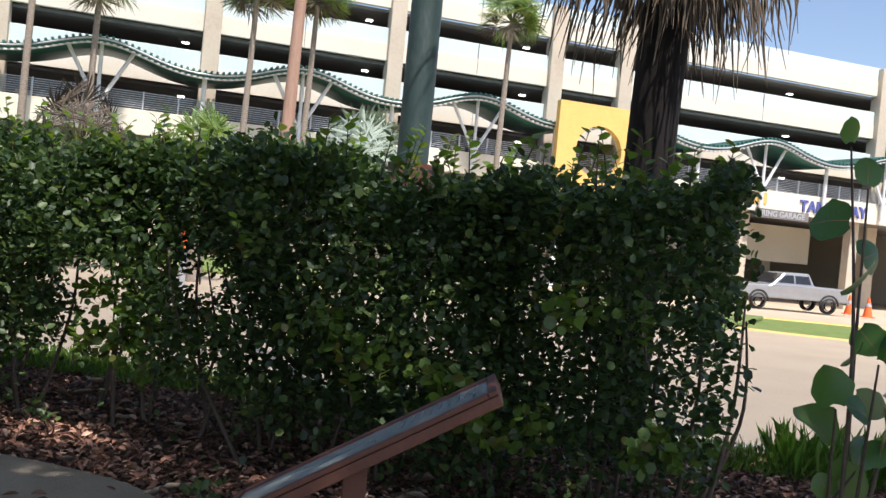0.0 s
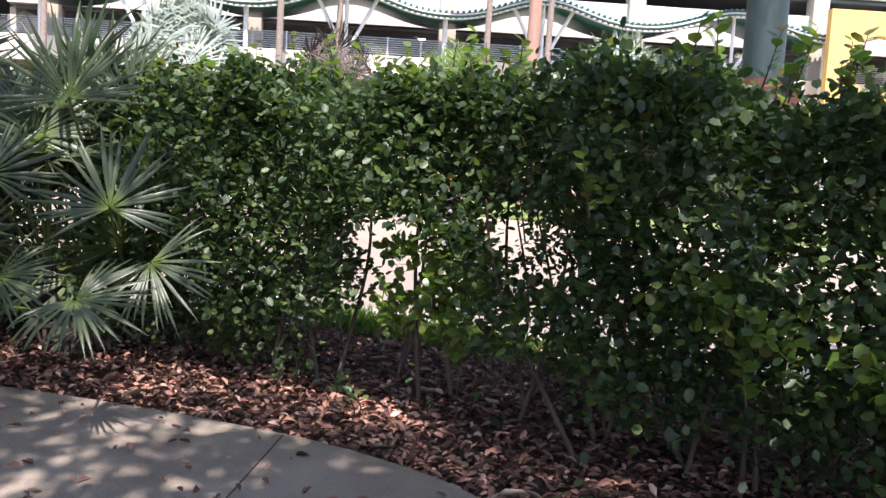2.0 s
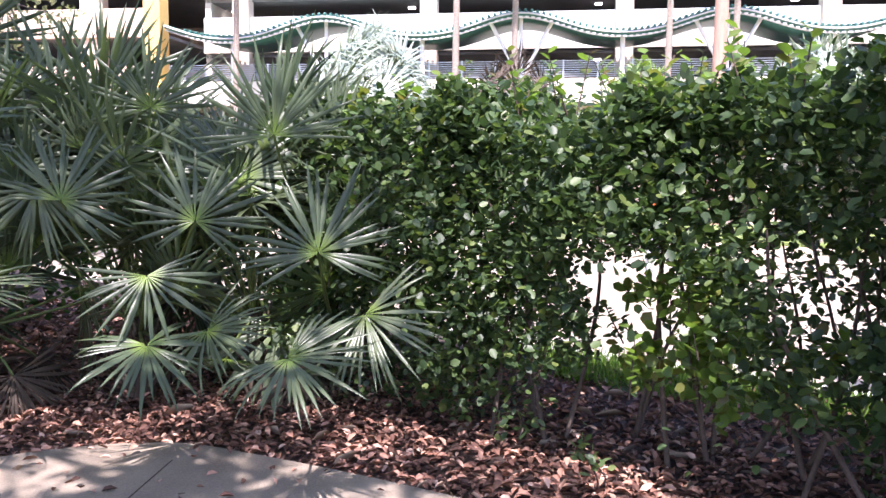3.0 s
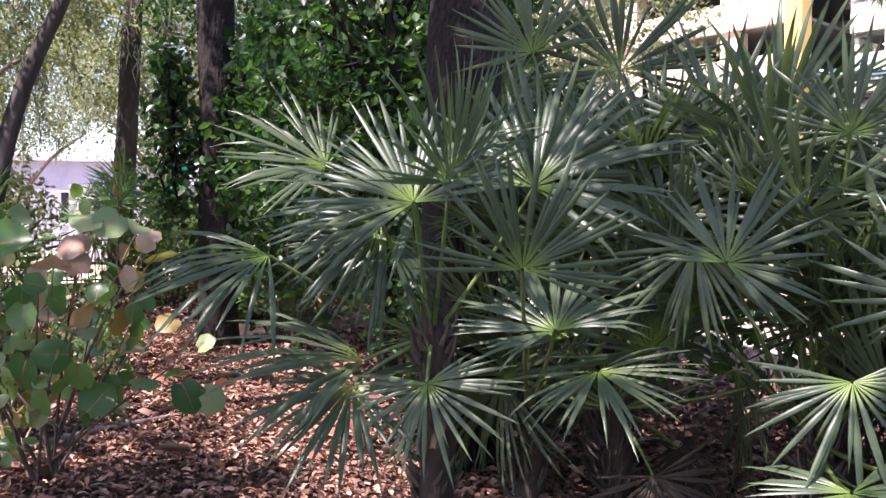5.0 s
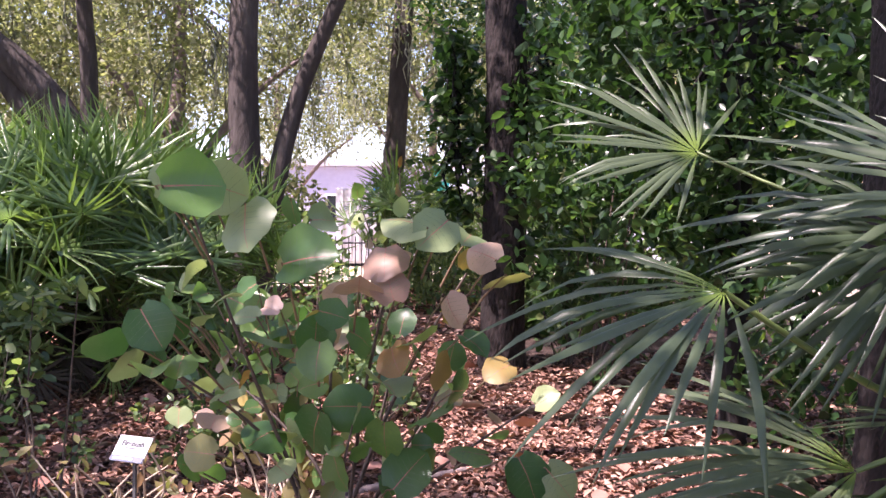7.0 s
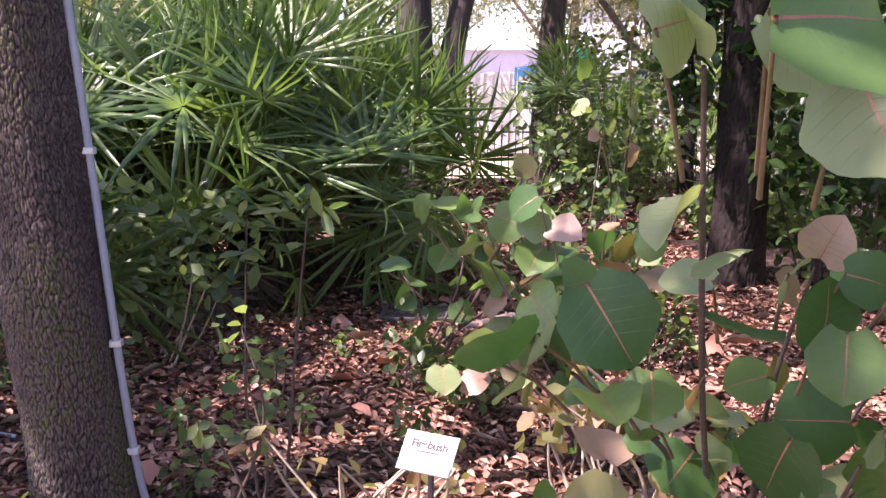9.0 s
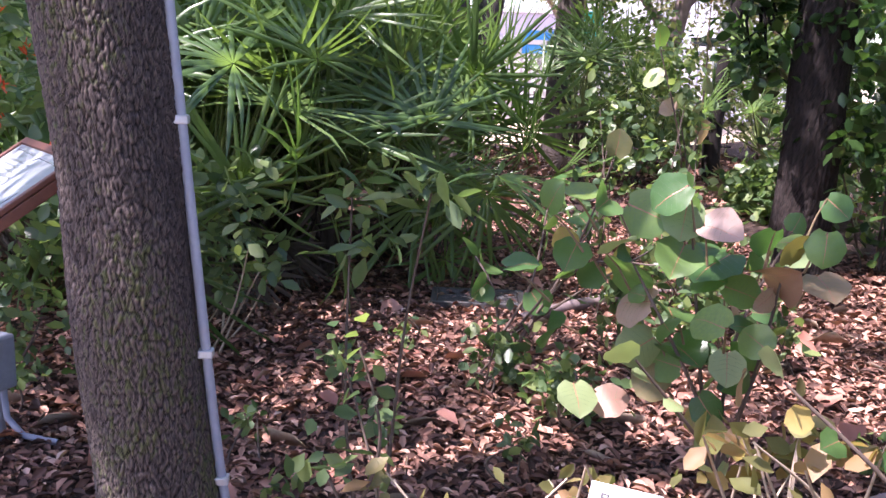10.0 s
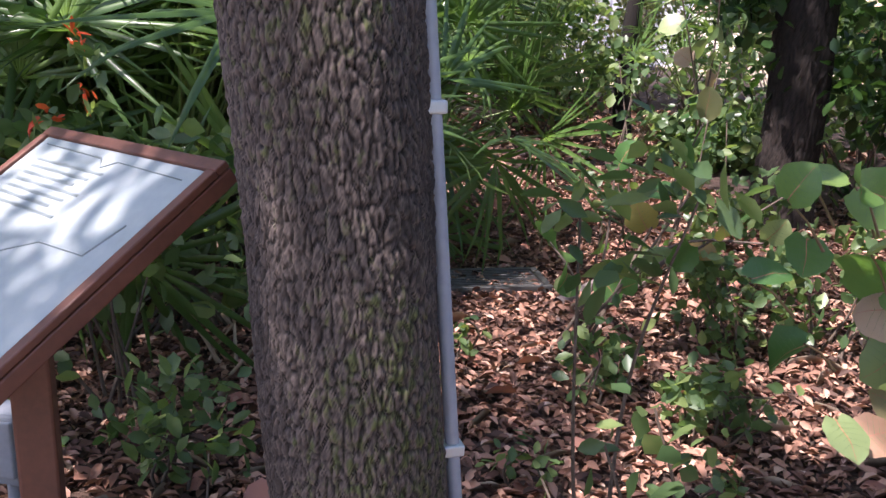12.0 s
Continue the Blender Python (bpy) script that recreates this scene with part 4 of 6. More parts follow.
palmetto((-5.38, 5.89, 0), [((-5.01, 4.92, 1.32), (0.65, -0.74, 0.19), 0.60, (0.26, 0.45, 0.85), 2), ((-4.32, 5.12, 1.22), (0.57, -0.80, 0.16), 0.60, (-0.03, 0.18, 0.98), 2), ((-4.39, 4.82, 0.63), (0.33, -0.49, 0.81), 0.60, (0.67, -0.48, -0.56), 1), ((-4.23, 5.08, 0.67), (0.15, -0.64, 0.75), 0.60, (0.88, -0.26, -0.40), 0), ((-4.49, 4.95, 0.95), (0.51, -0.64, 0.58), 0.60, (0.41, -0.40, -0.82), 0), ((-5.00, 5.60, 1.84), (0.63, -0.78, -0.03), 0.65, (0.06, 0.01, 1.00), 0)], FAN, "saw palmetto with overlapping grey-green fans", "palmettos beside the walk", 0.45, 12, 0.85, 1.9, (0.75, 1.0), dead=0, low=0.5)
palmetto((-4.35, 6.56, 0), [((-3.68, 5.25, 1.07), (0.41, -0.9, 0.18), 0.67, (-0.02, 0.19, 0.98), 1), ((-3.93, 5.25, 1.65), (0.49, -0.87, -0.0), 0.7, (-0.03, -0.02, 1.0), 1), ((-3.25, 4.92, 0.84), (0.31, -0.73, 0.61), 0.56, (0.66, -0.3, -0.69), 1), ((-3.47, 4.63, 0.68), (0.21, -0.68, 0.7), 0.56, (0.92, -0.11, -0.38), 0), ((-4.04, 6.09, 1.62), (0.41, -0.91, 0.03), 0.7, (0.06, 0.06, 1.0), 0)], FAN, "saw palmetto with grey-green fans beside the hedge", "palmettos beside the walk", 0.50, 12, 0.85, 1.9, (0.75, 1.0), dead=0, low=0.5)
palmetto((-6.60, 5.60, 0), [((-6.4, 4.97, 2.35), (0.87, -0.48, -0.09), 0.66, (-0.09, -0.33, 0.94), 0), ((-6.23, 5.41, 2.27), (0.78, -0.62, -0.13), 0.84, (0.1, -0.08, 0.99), 0), ((-7.99, 4.43, 1.84), (0.86, -0.09, 0.51), 1.04, (-0.38, -0.78, 0.5), 0), ((-7.34, 5.4, 2.25), (0.84, -0.52, 0.14), 0.65, (-0.38, -0.41, 0.83), 0)], FAN, "taller saw palmetto crowding a dark trunk", "palmettos beside the walk", 1.20, 14, 0.85, 1.9, (0.75, 1.0), dead=0, low=0.5)
palmetto((-5.50, 6.20, 0), [((-5.65, 5.53, 1.88), (0.73, -0.69, -0.06), 0.84, (0.01, -0.08, 1.00), 0), ((-5.58, 5.87, 1.98), (0.64, -0.76, -0.07), 0.84, (0.24, 0.11, 0.96), 0), ((-5.85, 5.32, 1.79), (0.78, -0.63, -0.02), 0.74, (-0.09, -0.15, 0.98), 0), ((-5.43, 5.50, 1.60), (0.66, -0.74, 0.09), 0.60, (0.36, 0.42, 0.83), 0)], FAN, "saw palmetto with grey-green fans behind the front row", "palmettos beside the walk", 0.70, 22, 0.85, 1.9, (0.75, 1.0), dead=0, low=0.5)
palmetto((-4.9, 7.0, 0), [], FAN, "saw palmetto behind the row near the road", "palmettos beside the walk", 0.5, 26, 0.9, 1.6, (0.8, 1.0), low=-0.1)

palmetto((-4.75, 6.25, 0), [], FAN, "saw palmetto filling the row between hedge and palms", "palmettos beside the walk", 0.5, 30, 0.8, 1.9, (0.8, 1.05), low=-0.1)
palmetto((-6.2, 5.35, 0), [], FAN, "saw palmetto filling the row behind the walk", "palmettos beside the walk", 0.5, 30, 0.8, 1.9, (0.8, 1.05), low=-0.1)

# clump of bright fan palms further along
for k, (x, y, h) in enumerate(((-11.9, 0.4, 0.5), (-12.6, 1.1, 0.6), (-12.7, 0.0, 0.8), (-13.3, 1.7, 0.7), (-12.1, -0.8, 0.6), (-13.7, 0.6, 1.0), (-13.2, -1.3, 0.8), (-13.0, 0.8, 1.1))):
    palmetto((x, y, 0), [], FAN_BRIGHT, "bright green clumping fan palm arching over the leaf litter", "fan palms in the far bed", h, 46, 1.25, 2.15, (0.8, 1.1), dead=4, category="fan palm", low=-0.3)
palmetto((-16.5, 6.3, 0), [], FAN_BRIGHT, "fan palm among the back shrubs", "fan palms in the far bed", 0.7, 14, 1.0, 2.1, (0.8, 1.0), category="fan palm")
palmetto((-18.0, 4.4, 0), [], FAN_BRIGHT, "fan palm beside the dark tree", "fan palms in the far bed", 0.9, 14, 1.0, 2.3, (0.8, 1.0), category="fan palm")


# ---- trees of the garden ----
def oak_with_conduit():
    base = V((-8.765, 0.67, 0))
    lean = -0.082
    pts = [(0, 0.066, -0.1), (0, 0.02, 0.5), (0, lean * 0.5, 1.3), (0, lean * 1.5, 2.3)]
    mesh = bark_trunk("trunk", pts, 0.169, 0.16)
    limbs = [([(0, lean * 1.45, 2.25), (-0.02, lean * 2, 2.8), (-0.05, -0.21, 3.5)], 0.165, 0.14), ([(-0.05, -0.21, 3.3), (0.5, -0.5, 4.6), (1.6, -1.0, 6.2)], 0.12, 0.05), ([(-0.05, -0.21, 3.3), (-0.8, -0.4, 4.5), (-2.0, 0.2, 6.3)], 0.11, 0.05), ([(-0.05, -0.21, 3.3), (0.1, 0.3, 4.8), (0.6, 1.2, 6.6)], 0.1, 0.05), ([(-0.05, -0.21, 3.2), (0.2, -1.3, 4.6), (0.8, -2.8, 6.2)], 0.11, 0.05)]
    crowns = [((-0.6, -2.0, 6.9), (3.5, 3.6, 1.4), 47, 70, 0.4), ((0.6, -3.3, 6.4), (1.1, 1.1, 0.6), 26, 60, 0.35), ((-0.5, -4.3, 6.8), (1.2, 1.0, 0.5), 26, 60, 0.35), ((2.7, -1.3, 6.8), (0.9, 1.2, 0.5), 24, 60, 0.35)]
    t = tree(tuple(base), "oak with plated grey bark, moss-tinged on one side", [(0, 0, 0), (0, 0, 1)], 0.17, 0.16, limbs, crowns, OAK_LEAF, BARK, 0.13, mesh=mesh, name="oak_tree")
    return t


oak_with_conduit()


def conduit():
    c = thing("conduit", (-8.765, 0.67, 0), "grey plastic electrical conduit strapped up an oak trunk", "conduit")
    def at(z):
        a = radians(100)
        y0 = 0.03 - 0.082 * (z - 0.3)
        r = 0.172 + 0.045 * math.exp(-z / 0.16) + 0.028
        return (r * math.cos(a) * 0.5 + 0.03 , y0 + r * math.sin(a) * 0.97, z)
    part("pipe", tubes("pipe", [([at(z) for z in np.linspace(-0.05, 3.3, 30)], 0.0145)], 10), CONDUIT, c)
    for z in (0.3, 0.69, 1.35):
        p = at(z)
        part("clamp", boxes((p[0] - 0.02, p[0] + 0.02, p[1] - 0.022, p[1] + 0.02, z - 0.012, z + 0.012), bevel=0.004), GALV, c, "metal strap clamp")
    return c


conduit()

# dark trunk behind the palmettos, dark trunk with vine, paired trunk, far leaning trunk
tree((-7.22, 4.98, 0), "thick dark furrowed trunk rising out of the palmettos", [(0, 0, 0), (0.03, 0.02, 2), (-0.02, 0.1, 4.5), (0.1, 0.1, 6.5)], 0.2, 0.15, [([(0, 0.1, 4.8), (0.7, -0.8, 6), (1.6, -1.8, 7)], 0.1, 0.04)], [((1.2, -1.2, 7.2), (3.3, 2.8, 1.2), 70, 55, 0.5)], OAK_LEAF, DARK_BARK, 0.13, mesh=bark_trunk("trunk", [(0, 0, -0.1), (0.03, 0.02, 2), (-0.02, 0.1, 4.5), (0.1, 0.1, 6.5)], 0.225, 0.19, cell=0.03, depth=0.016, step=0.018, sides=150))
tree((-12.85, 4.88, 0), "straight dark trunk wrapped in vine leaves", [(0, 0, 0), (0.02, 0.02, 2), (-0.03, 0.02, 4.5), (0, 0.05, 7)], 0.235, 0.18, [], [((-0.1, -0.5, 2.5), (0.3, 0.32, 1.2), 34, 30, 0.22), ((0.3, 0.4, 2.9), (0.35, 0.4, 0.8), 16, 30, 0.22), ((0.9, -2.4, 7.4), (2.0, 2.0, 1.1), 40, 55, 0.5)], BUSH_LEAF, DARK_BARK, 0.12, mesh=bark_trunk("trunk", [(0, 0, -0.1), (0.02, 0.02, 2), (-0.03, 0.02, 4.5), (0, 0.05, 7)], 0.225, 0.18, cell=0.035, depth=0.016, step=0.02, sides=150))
tree((-15.2, 2.4, 0), "twin-stemmed grey-barked oak draped with grey moss", [(0, 0, 0), (0, -0.05, 1.2), (0.02, -0.12, 3), (0, -0.05, 6)], 0.24, 0.15, [([(0, 0.05, 0.8), (0, 0.22, 1.9), (0, 0.55, 3.2), (0.2, 1.3, 5)], 0.16, 0.08)], [((0, 0.2, 6.6), (3.6, 3.8, 1.9), 65, 45, 0.5)], OAK_LEAF, GREY_BARK, 0.12, moss=60, sides=20)
tree((-21.5, 4.95, 0), "leaning dark banded trunk of a far street tree", [(0, 0, 0), (0, 0.05, 1.6), (0, 0.22, 4), (0, 0.4, 7)], 0.26, 0.18, [], [((0, 0.5, 8.0), (3.5, 3.5, 1.8), 110, 45, 0.5)], OAK_LEAF, GREY_BARK, 0.13, sides=20)
tree((-18.5, 6.6, 0), "slender dark leaning trunk at the back of the bed", [(0, 0, 0), (0, -0.05, 1), (0.05, 0.15, 3), (0, 0.3, 5)], 0.14, 0.09, [], [((0, 0.2, 5.8), (2.2, 2.2, 1.5), 90, 45, 0.45)], BUSH_LEAF, DARK_BARK, 0.11, sides=16)
tree((-16.4, 0.15, 0), "old oak with three heavy leaning limbs and hanging moss", [(0, 0, 0), (0, 0.0, 1.2), (0, -0.1, 2.0)], 0.34, 0.26, [([(0, 0.0, 1.7), (0, -0.1, 2.5), (0, -0.5, 3.15), (0, -1.25, 3.85), (0.1, -2.8, 4.6)], 0.26, 0.16), ([(0, -0.1, 2.0), (-0.1, -0.7, 3.0), (-0.2, -1.8, 4.6), (-0.2, -2.6, 6)], 0.2, 0.1), ([(0, 0.05, 1.8), (0, 0.12, 3.2), (0.05, 0.05, 5), (0, 0.3, 7)], 0.13, 0.08)], [((0, -1.5, 6.6), (3.8, 4.0, 2.0), 65, 45, 0.5)], OAK_LEAF, GREY_BARK, 0.12, moss=80, sides=22)

# dense glossy evergreen behind the palmettos
tree((-9.6, 5.6, 0), "dense glossy evergreen tree with bright new leaves", [(0, 0, 0), (0.05, 0, 1.5), (0, 0.1, 4)], 0.1, 0.05, [([(0, 0, 1.4), (0.5, -0.4, 2.4), (0.7, -0.8, 3.2)], 0.05, 0.02), ([(0, 0, 1.2), (-0.6, -0.3, 2.3), (-1.0, -0.5, 3.4)], 0.05, 0.02)], [((0, 0, 2.9), (1.9, 1.3, 1.9), 200, 60, 0.3), ((0.3, 0.6, 5), (1.6, 1.4, 1.4), 90, 46, 0.35)], BUSH_LEAF, DARK_BARK, 0.095, name="evergreen_tree")
tree((-11.2, 7.2, 0), "dense glossy evergreen tree at the back of the bed", [(0, 0, 0), (0.05, 0, 1.5), (0, 0.1, 4)], 0.1, 0.05, [], [((0, 0, 3.2), (2.0, 1.5, 2.2), 170, 44, 0.35)], BUSH_LEAF, DARK_BARK, 0.12, name="evergreen_tree")

# canopy trees behind the walker, whose crowns throw the dappled shade
for x, y, cx, cy, rx in ((-3.2, -2.6, -1.9, -0.9, 2.9), (-5.2, -2.2, -4.3, 1.2, 2.3), (2.0, -2.2, 1.9, 0.4, 3.3), (5.8, -1.0, 4.6, 0.9, 2.6), (-12.8, -4.6, -12.4, -2.8, 3.6)):
    tree((x, y, 0), "spreading oak with a broken leafy canopy over the path", [(0, 0, 0), (0.05, 0.1, 2), (0, 0.2, 4.4)], 0.2, 0.14, [([(0, 0.2, 4.2), (cx - x + 1.2, cy - y, 6)], 0.1, 0.04), ([(0, 0.2, 4.2), (cx - x - 1.2, cy - y + 0.6, 6.2)], 0.1, 0.04)], [((cx - x, cy - y, 6.8), (rx, 2.7, 1.1), int((7 if x < -6 else 21 if x < -5 else 52) * rx), 70, 0.42)] + ([((-0.8, 4.1, 6.8), (1.0, 0.9, 0.5), 22, 60, 0.35)] if cx == -4.3 else []), OAK_LEAF, BARK, 0.13, name="oak_tree", group="shade trees")

# woodland beyond
for k, (x, y, h) in enumerate(((-22, -3.5, 4.8), (-20.5, 1.2, 5.6), (-25, 10.5, 5), (-30, -7, 6), (-19.5, -7.5, 5), (-36, 3.6, 6.5), (-27, 14.5, 5.5), (-16, 11, 5), (-21, -13, 6), (-31, 7.6, 6.5), (-40, -3, 6.5), (-27.5, -1.5, 5.5), (-17.5, -5.2, 5.2), (-23, 7.2, 5.6))):
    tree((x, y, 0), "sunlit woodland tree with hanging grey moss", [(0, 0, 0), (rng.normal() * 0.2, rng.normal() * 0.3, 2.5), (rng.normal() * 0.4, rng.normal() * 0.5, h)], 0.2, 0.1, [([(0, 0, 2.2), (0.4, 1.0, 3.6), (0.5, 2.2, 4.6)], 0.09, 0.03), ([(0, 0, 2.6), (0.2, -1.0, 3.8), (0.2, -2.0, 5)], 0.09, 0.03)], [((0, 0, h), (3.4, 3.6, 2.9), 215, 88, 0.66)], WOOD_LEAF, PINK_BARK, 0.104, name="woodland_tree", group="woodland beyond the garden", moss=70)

# palm with a skirt of dead fronds by the hedge
def skirt_palm():
    p = thing("skirted_palm", STREET @ pose(1.34, 6.05, 0), "dark palm trunk with a hanging skirt of dead brown fronds", "palm tree")
    part("trunk", tubes("trunk", [([(0, 0, -0.05), (0.02, 0, 1.5), (0.06, 0, 3.2), (0.1, 0, 4.8)], [0.18, 0.17, 0.168, 0.16])], 20), DARK_BARK, p)
    lines = []
    for k in range(700):
        a = rng.uniform(0, 6.28)
        r = rng.uniform(0.17, 0.82)
        z0, ln = rng.uniform(3.3, 4.1), rng.uniform(0.25, 0.7)
        b = np.array([0.07 + math.cos(a) * r, math.sin(a) * r, z0])
        e = b + (math.cos(a) * 0.1, math.sin(a) * 0.1, -ln)
        lines.append(([b, (b + e) / 2 + rng.normal(size=3) * 0.03, e], [0.008, 0.007, 0.002]))
    part("dead_fronds", tubes("dead_fronds", lines, 4), DRY_FROND, p, "shredded brown dead frond skirt", kind="stuff")
    for k in range(16):
        a = 6.28 * k / 16
        frond(p, (0.1, 0, 4.8), (0.1 + math.cos(a) * 0.9, math.sin(a) * 0.9, 4.9 + 0.4 * math.sin(k * 2.1)), PALM_GREEN, None, 1.25)
    for k in range(14):
        a = 6.28 * k / 14 + 0.2
        frond(p, (0.08, 0, 4.2), (0.08 + math.cos(a) * 0.55, math.sin(a) * 0.5, 3.95), DRY_FROND, (math.cos(a), math.sin(a), 0.15), 0.8)
    return p


skirt_palm()

# street palms and poles in front of the garage
def street_palm(x, y, h, top_r, label):
    p = thing("street_palm", (x, y, road_z(30)), label, "palm tree", "palms along the garage")
    part("trunk", tubes("trunk", [([(0, 0, -0.1), (0.05, 0, h * 0.5), (0.15, 0, h)], [0.19, 0.14, 0.11])], 10), PALM_TRUNK, p)
    for k in range(46):
        a, el = rng.uniform(0, 6.28), rng.uniform(-0.75, 1.4)
        frond(p, (0.15, 0, h), (0.15 + math.cos(a) * math.cos(el) * top_r * 0.6, math.sin(a) * math.cos(el) * top_r * 0.6, h + 0.25 + math.sin(el) * top_r * 0.7), PALM_GREEN if el > -0.45 else DRY_FROND, (math.cos(a) * 0.3 + rng.normal() * 0.5, math.sin(a) * 0.3 + rng.normal() * 0.5, 0.8), top_r * 1.15, thick=0.02, rise=0.1)
    return p


for u, off, h in ((-17.5, 7, 14.0), (-15.1, 7, 10.7), (-8.9, 7, 11.5), (-6.3, 7, 11.7), (2.9, 7, 12.3), (-27.0, 7, 11.0)):
    q = GO + GU * u + V((GU.y, -GU.x, 0)) * off
    street_palm(q.x, q.y, h, 1.35, "tall slender street palm with a round green fan crown")


def pole_lamp():
    p = thing("green_steel_pole", STREET @ pose(-0.28, 6.5, 0), "tall dark green weathered steel pole behind the hedge", "pole")
    part("shaft", tubes("shaft", [([(0, 0, -0.05), (0.0, 0, 3.5), (0.0, 0, 9)], [0.125, 0.115, 0.09])], 24), POLE, p)
    part("band", tubes("band", [([(0, 0, 1.86), (0, 0, 1.98)], 0.18)], 16), RUST_STEEL, p, "rusty collar")
    part("plate", boxes((-0.2, 0.2, -0.185, -0.165, 1.78, 1.94), bevel=0.004), RUST_STEEL, p, "brown plate")
    return p


pole_lamp()
q = GO + GU * (-7.8) + V((GU.y, -GU.x, 0)) * 12
wp = thing("wooden_utility_pole", (q.x, q.y, road_z(26)), "pinkish weathered wooden utility pole", "utility pole")
part("shaft", tubes("shaft", [([(0, 0, -0.1), (0.1, 0, 6), (0.2, 0, 13)], [0.27, 0.24, 0.2])], 14), WOODPOLE, wp)

# silver fan palms and dry palms over the hedge
def silver_palm(x, y, z, h, n, s, mat=SILVER, label="silvery blue fan palm in sun beyond the hedge"):
    p = thing("silver_fan_palm", STREET @ pose(x, y, z), label, "fan palm", "fan palms beyond the hedge")
    part("trunk", tubes("trunk", [([(0, 0, -0.05), (0, 0, h)], [0.22, 0.16])], 10), PALM_TRUNK, p)
    for k in range(n):
        a, el = rng.uniform(0, 6.28), rng.uniform(0.0, 1.4)
        frond(p, (0, 0, h), (math.cos(a) * math.cos(el) * s * 1.1, math.sin(a) * math.cos(el) * s * 1.1, h + math.sin(el) * s * 1.2), mat, (math.cos(a) * 0.8, math.sin(a) * 0.8, 0.5), s * 1.3, thick=0.02)
    return p


silver_palm(-7.7, 12.4, -0.2, 2.1, 26, 0.95)
silver_palm(-2.6, 26.0, -0.5, 3.1, 24, 1.35)
silver_palm(-6.2, 22.0, -0.4, 2.9, 16, 0.9, PALM_GREEN, "small green palm beyond the hedge")
silver_palm(-9.6, 22.5, -0.4, 3.2, 14, 1.0, DRY_FROND, "yellowed dry palm beyond the hedge")
silver_palm(2.8, 27.0, -0.45, 2.3, 14, 0.8, PALM_GREEN, "small green palm beyond the hedge")


# ---- sea grapes ----
def grape_leaf(name, mat, seed):
    r = np.random.default_rng(seed)
    n = 15
    v, f, mi = [], [], []
    xs = np.linspace(0, 1, n)
    cup, twist, fold = r.uniform(-0.45, 0.5), r.uniform(-0.35, 0.35), r.uniform(-0.1, 0.3)
    def height(x, y):
        return cup * y * y * 1.6 - (0.18 + 0.2 * abs(cup)) * (x - 0.4) ** 2 + twist * y * x + fold * abs(y) + 0.02 * math.sin(y * 13 + seed) * math.cos(x * 9 + seed)
    for x in xs:
        w = 0.53 * max(0.02, math.sin(math.pi * min(1, 0.06 + x * 0.97)) ** 0.55) * (1 + 0.04 * math.sin(x * 17 + seed))
        for q in (-1, -0.6, 0, 0.6, 1):
            y = q * w
            x2 = x - 0.09 * q * q * (1 - x) ** 2
            v.append((x2, y, height(x, y)))
    for i in range(n - 1):
        for j in range(4):
            f.append((i * 5 + j, i * 5 + j + 1, (i + 1) * 5 + j + 1, (i + 1) * 5 + j))
            mi.append(0)
    k = len(v)
    for i, x in enumerate(xs[:-1]):
        w = 0.011 * (1 - x) + 0.002
        z = height(x, 0) + 0.007
        v += [(x, -w, z), (x, w, z)]
    for i in range(n - 2):
        b = k + 2 * i
        f.append((b, b + 1, b + 3, b + 2))
        mi.append(1)
    for i in range(1, 6):
        for s in (-1, 1):
            k = len(v)
            for t in (0, 0.33, 0.66, 1):
                x = 0.13 * i - 0.06 + 0.17 * t
                w = 0.53 * max(0.02, math.sin(math.pi * min(1, 0.06 + x * 0.97)) ** 0.55) * 0.9
                y = s * t * w
                h = height(x, y) + 0.008
                d = 0.0028 * (1 - t) + 0.0008
                v += [(x - d, y, h), (x + d, y, h)]
            for j in range(3):
                b = k + 2 * j
                f.append((b, b + 1, b + 3, b + 2))
                mi.append(2)
    me = quad_mesh(name, v, f, smooth=True)
    me.materials.append(mat)
    me.materials.append(GRAPE_RIB)
    me.materials.append(GRAPE_VEIN)
    me.polygons.foreach_set("material_index", mi)
    return me


GRAPE = {m.name: [grape_leaf("leaf", m, 31 + i) for i in range(7)] for m in (GRAPE_GREEN, GRAPE_PALE, GRAPE_WARM, GRAPE_PINK)}


